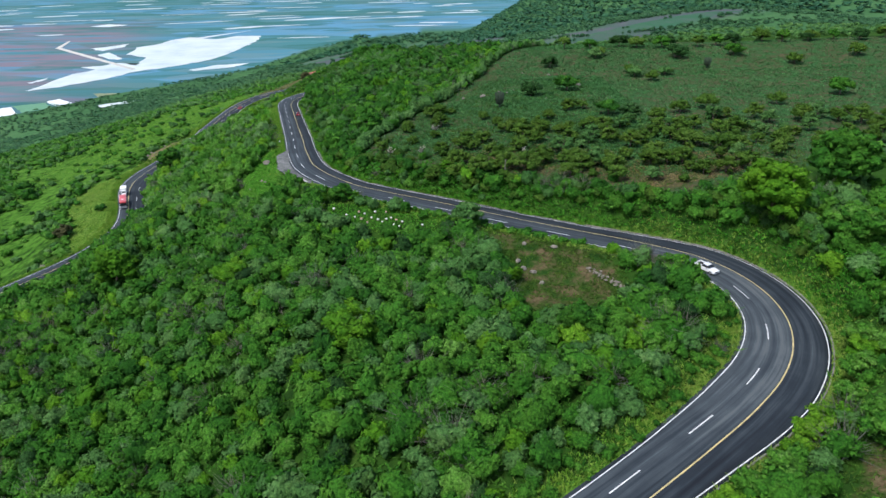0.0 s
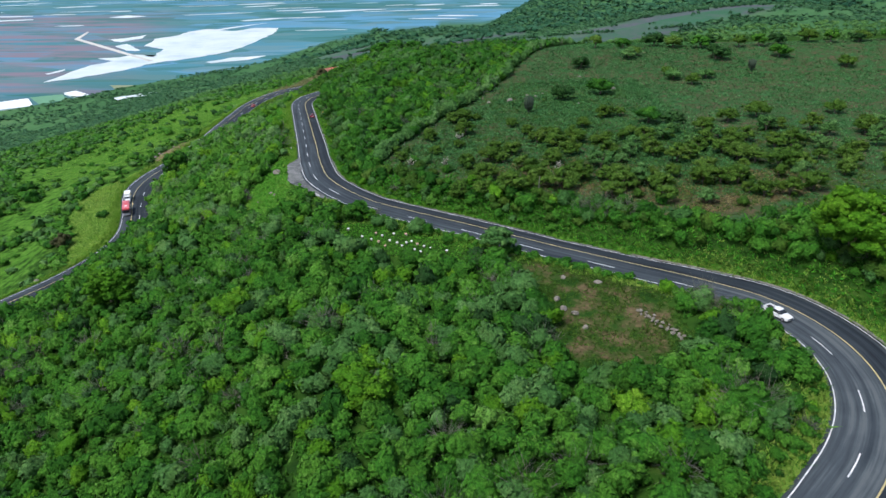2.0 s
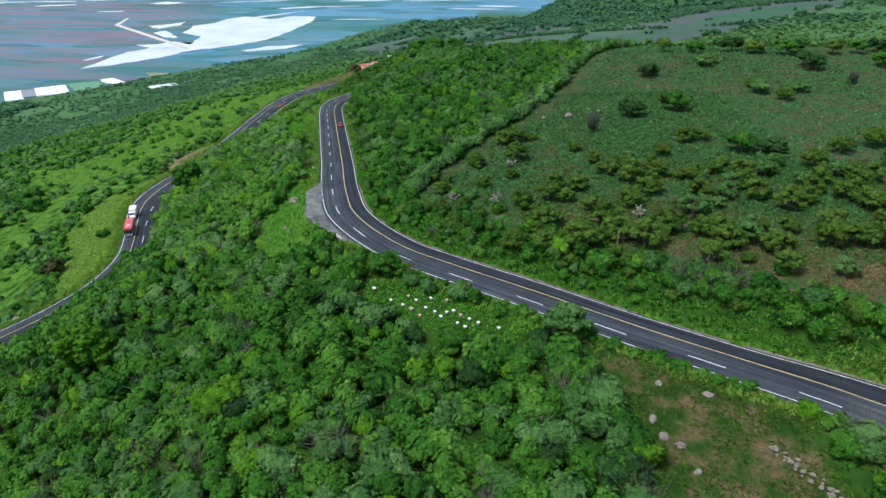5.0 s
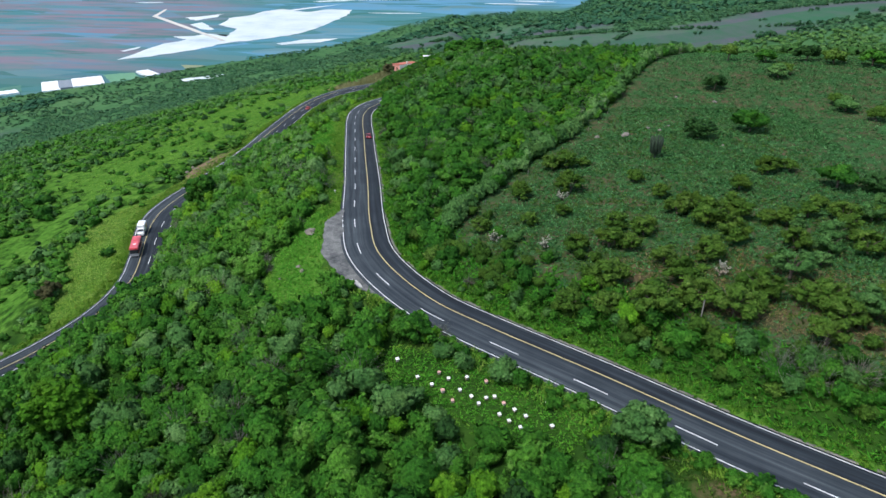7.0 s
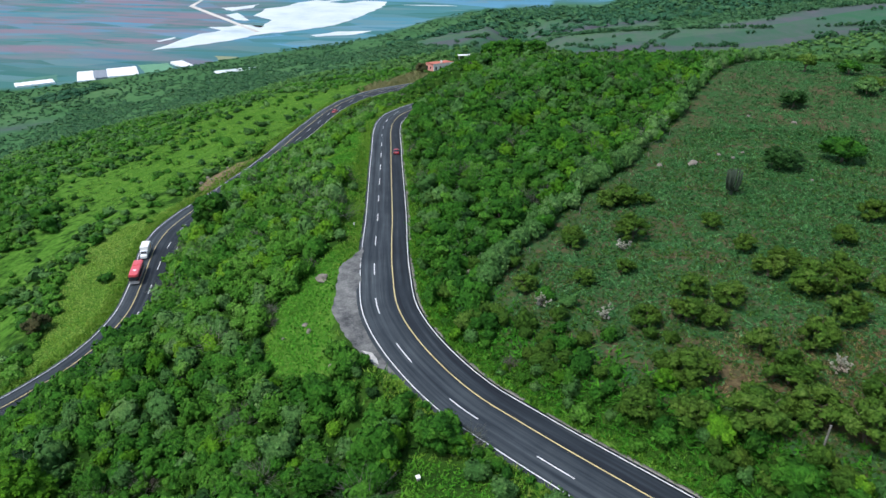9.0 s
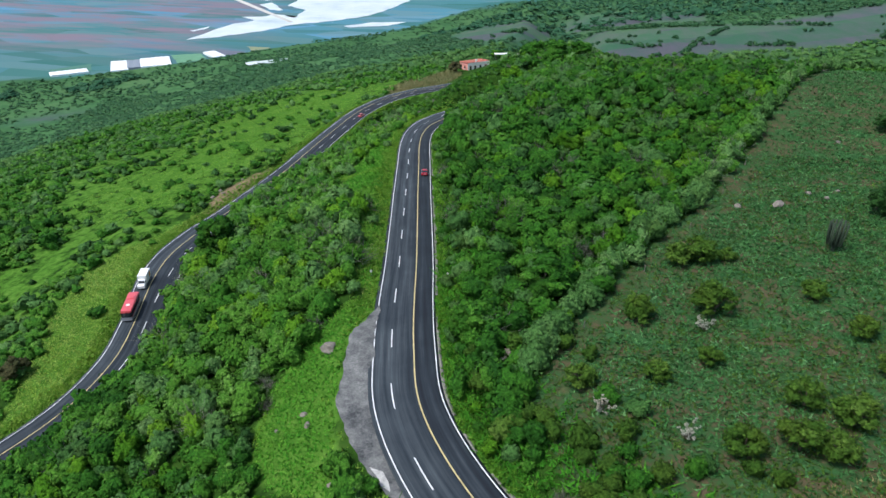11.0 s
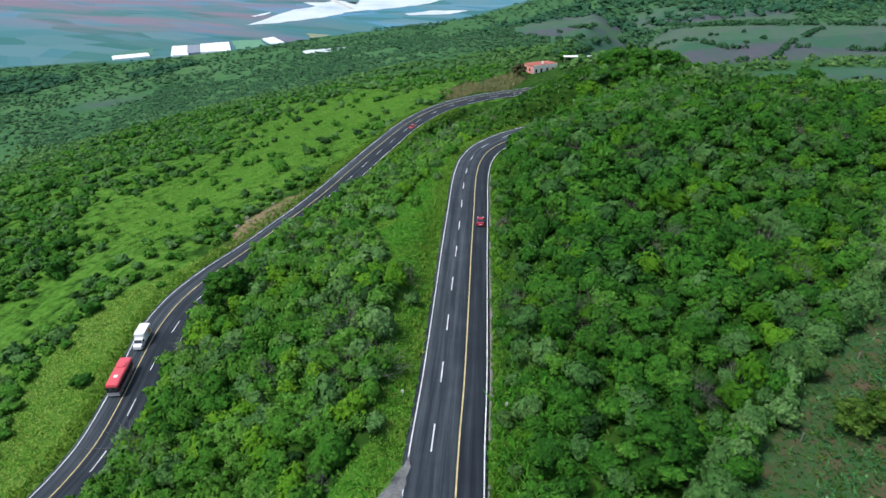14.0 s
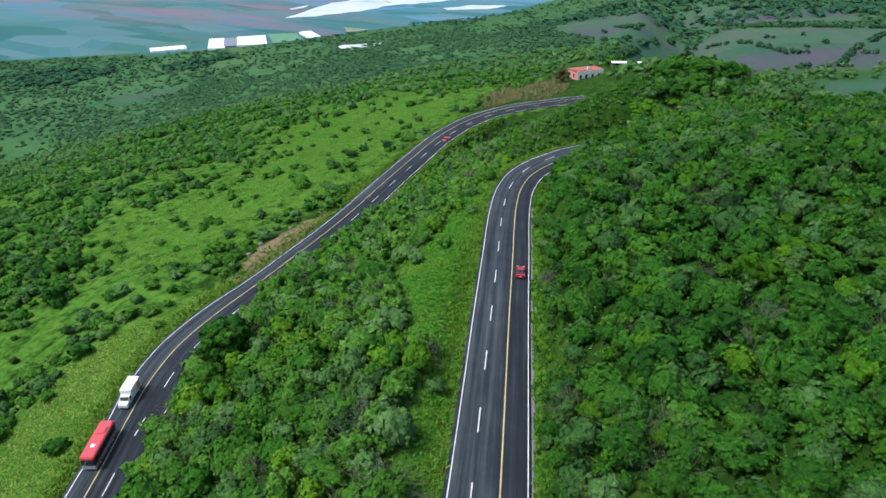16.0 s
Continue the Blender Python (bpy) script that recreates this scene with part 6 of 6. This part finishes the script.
bm = bmesh.new()
for q in ((-5.7, -8.5, 4.4), (5.0, -8.5, 5.3), (5.0, 8.5, 5.3), (-5.7, 8.5, 4.4)):
    bm.verts.new(q)
bm.verts.ensure_lookup_table()
face = bm.faces.new(bm.verts)
bmesh.ops.solidify(bm, geom=[face], thickness=0.25)
roof = part("roof", bm, M_TILE, house)
for k in range(16):
    boxed("roof_rib", (-5.5, 4.9, -8.2 + k * 1.08, -8.05 + k * 1.08, 0.0, 0.1), M_TILE, roof).matrix_basis = Matrix.Translation((0, 0, 4.86)) @ Matrix.Rotation(-0.084, 4, "Y")
boxed("chimney", (2.6, 3.6, -1, 0, 5.0, 6.6), M_PLASTER, house, 0.03)
for y, w, z0, z1 in ((-6, 1.2, 1.0, 3.0), (-2.6, 1.4, 0.1, 3.1), (1.2, 1.4, 0.1, 3.1), (5.2, 1.6, 1.0, 3.0)):
    win = boxed("window" if z0 > 0.5 else "door", (5.31, 5.36, y - w / 2, y + w / 2, z0, z1), M_DARKGLASS, house)
    boxed("frame", (5.3, 5.42, y - w / 2 - 0.12, y + w / 2 + 0.12, z1, z1 + 0.15), M_ROSE, win)
for x in (-2.8, 1.4):
    win = boxed("window", (x - 0.7, x + 0.7, -8.06, -8.003, 1.1, 2.9), M_DARKGLASS, house)
    boxed("sill", (x - 0.8, x + 0.8, -8.14, -8.07, 0.98, 1.08), M_PLASTER, win)
boxed("terrace", (5.31, 8.8, -8.6, 8.4, 0, 0.6), M_CONCRETE, house)
tagged(house, "pink and white country house with a terracotta lean-to roof", "house")
shed = new("shelter")
sx, sy = -77, 561
shed.matrix_world = pose(sx, sy, ground_at(sx, sy) - 0.2, 0, 0, 18)
boxed("roof", (-8, 8, -2, 2, 2.9, 3.15), M_PAINT, shed, 0.03, "flat white sheet roof")
for x in (-7.5, -2.5, 2.5, 7.5):
    for y in (-1.8, 1.8):
        boxed("post", (x - 0.09, x + 0.09, y - 0.09, y + 0.09, 0, 2.9), M_STEEL, shed)
tagged(shed, "long open shelter with a flat white roof", "shelter")

# ---- the plain far below ----
def water_material():
    m, nt, b = material("shallow_pale_water", 0.3, 0.5)
    # the pale base colour stands in for much of the sky's reflection
    c = ramp(nt, noise_of(nt, 0.012, 5), [(0.3, (0.34, 0.42, 0.46)), (0.45, (0.52, 0.58, 0.60)), (0.6, (0.62, 0.66, 0.67)), (0.8, (0.68, 0.70, 0.70))])
    nt.links.new(c, b.inputs["Base Color"])
    return m


M_WATER = water_material()
LAKE = [(-930, 1521), (-879, 1570), (-811, 1665), (-777, 1774), (-704, 1849), (-647, 1930), (-623, 2100), (-609, 2357), (-634, 2480), (-711, 2487), (-765, 2400), (-876, 2470), (-919, 2398), (-920, 2299), (-960, 2223), (-929, 2077), (-849, 2006),
        (-832, 1933), (-820, 1865), (-865, 1906), (-894, 1908), (-912, 1871), (-962, 1847), (-901, 1808), (-929, 1750), (-930, 1643), (-926, 1559)]
ARM = [(-1020, 2072), (-1003, 2117), (-950, 2050), (-905, 1985), (-915, 1972), (-945, 1985)]
INLET = [(-1102, 2209), (-1060, 2257), (-1027, 2322), (-1007, 2240), (-1041, 2155)]
sheet("water_lake", LAKE, PLAIN + 0.6, M_WATER, "shallow pale lake on the plain", "lake", rough=12)
sheet("water_lake_arm", ARM, PLAIN + 0.7, M_WATER, "narrow pale arm of the lake", "lake", rough=6)
sheet("water_lake_inlet", INLET, PLAIN + 0.72, M_WATER, "pale inlet beside the lake", "lake", rough=8)
for k, pond in enumerate(([(-854, 2430), (-789, 2541), (-703, 2644), (-779, 2508), (-834, 2399)], [(-977, 1628), (-973, 1658), (-966, 1689), (-956, 1666), (-966, 1621)],
                          [(-1414, 2866), (-1376, 2952), (-1273, 2906), (-1327, 2844)], [(-650, 1781), (-598, 1851), (-515, 1880), (-543, 1816), (-629, 1764)])):
    sheet("water_pond_%d" % (k + 1), pond, PLAIN + 0.65, M_WATER, "narrow pale pond on the plain", "pond", rough=6)
sheet("water_pond_near", [(-589, 1160), (-566, 1186), (-528, 1212), (-542, 1176), (-541, 1150), (-575, 1146)], lambda a, b: float(max(land(np.array([-589.0, -528.0, -560.0]), np.array([1160.0, 1212.0, 1175.0])))), M_WATER, "small pale pond at the foot of the slope", "pond", lift=0.5, rough=4)
M_DIKE = plain("pale_dirt_road", (0.52, 0.50, 0.46), 0.9, 0.2, grain=0.05, amount=0.1)
sheet("dirt_road", [(-1270, 2406), (-1260, 2400), (-1208, 2236), (-982, 2003), (-794, 1806), (-800, 1794), (-992, 1989), (-1222, 2226)], PLAIN + 1.0, M_DIKE, "pale dirt road across the plain", "road")

strips = []
for k in range(72):
    cx, cy = rng.uniform(-2300, 350), rng.uniform(2380, 4300)
    if cx < through_points(TOE, cy) - 120 and not (-1350 < cx < -480 and cy < 2720):
        L, w, a = rng.uniform(40, 150), rng.uniform(8, 26), rng.normal() * 0.12 + 0.2
        d, n = np.array([math.cos(a), math.sin(a)]), np.array([-math.sin(a), math.cos(a)])
        ring = [np.array([cx, cy]) + d * L * math.cos(q) * (1 + 0.3 * noise.noise((q * 2, k, 0))) + n * w * math.sin(q) * (1 + 0.5 * noise.noise((q * 3, 0, k))) for q in np.linspace(0, 2 * math.pi, 15)[:-1]]
        strips.append(np.c_[np.array(ring), np.full(14, PLAIN + 0.7 + 0.01 * k)])
v = np.concatenate(strips)
f = np.concatenate([np.array([(14 * i, 14 * i + j, 14 * i + j + 1) for j in range(1, 13)]) for i in range(len(strips))])
tagged(new("flooded_fields", mesh_from("flooded_fields", v, f, [M_WATER], smooth=False)), "pale flooded fields scattered over the far plain", "fields", kind="stuff")

for k, (quad, col, text) in enumerate((([(-1018, 1034), (-881, 898), (-850, 960), (-905, 1080), (-985, 1130)], (0.10, 0.24, 0.14), "pale green field on the plain"), ([(-1009, 1203), (-968, 1263), (-930, 1215), (-965, 1150)], (0.07, 0.17, 0.13), "dark green field on the plain"),
                                       ([(-867, 1371), (-817, 1400), (-770, 1345), (-805, 1300)], (0.12, 0.26, 0.16), "green field on the plain"), ([(-806, 1447), (-739, 1437), (-705, 1400), (-760, 1380)], (0.13, 0.14, 0.18), "grey tilled field on the plain"),
                                       ([(-760, 1490), (-690, 1490), (-660, 1450), (-720, 1440)], (0.22, 0.25, 0.15), "straw-coloured field on the plain"))):
    sheet("field_%d" % (k + 1), quad, PLAIN + 0.4, plain("field_soil", col, 0.9, 0.1, grain=0.06, amount=0.15), text, "field", rough=3)


M_PLASTIC = plain("white_greenhouse_plastic", (0.80, 0.82, 0.83), 0.4, 0.4, grain=0.3, amount=0.08)
M_NET = plain("grey_shade_net", (0.20, 0.23, 0.27), 0.7, 0.3, grain=0.3, amount=0.1)


def greenhouse(cx, cy, length, width, turn, mat, label):
    ob = new("greenhouse")
    ob.matrix_world = pose(cx, cy, PLAIN, 0, 0, turn)
    boxed("wall", (-length / 2, length / 2, -width / 2, width / 2, 0, 4), mat, ob)
    bays = max(2, int(length / 9))
    step_x = length / bays
    for k in range(bays):
        bm = bmesh.new()
        x0 = -length / 2 + k * step_x
        v = [bm.verts.new(q) for q in ((x0, -width / 2, 4.0), (x0 + step_x / 2, -width / 2, 4.7), (x0 + step_x, -width / 2, 4.0), (x0, width / 2, 4.0), (x0 + step_x / 2, width / 2, 4.7), (x0 + step_x, width / 2, 4.0))]
        for q in ((0, 1, 4, 3), (1, 2, 5, 4), (0, 2, 1), (3, 4, 5)):
            bm.faces.new([v[i] for i in q])
        part("roof_bay", bm, mat, ob)
    return tagged(ob, label, "greenhouse", "greenhouses on the plain")


greenhouse(-896, 1249, 30, 84, 36, M_PLASTIC, "white plastic greenhouse beside a netted one")
greenhouse(-881, 1268, 26, 70, 36, M_NET, "grey netted greenhouse between white ones")
greenhouse(-862, 1288, 28, 76, 36, M_PLASTIC, "white plastic greenhouse in a row")
greenhouse(-841, 1304, 28, 80, 36, M_PLASTIC, "white plastic greenhouse at the end of a row")
greenhouse(-950, 1181, 62, 30, 46, M_PLASTIC, "long low white greenhouse standing apart")
greenhouse(-780, 1388, 60, 24, 140, M_PLASTIC, "narrow white greenhouse by a tilled field")
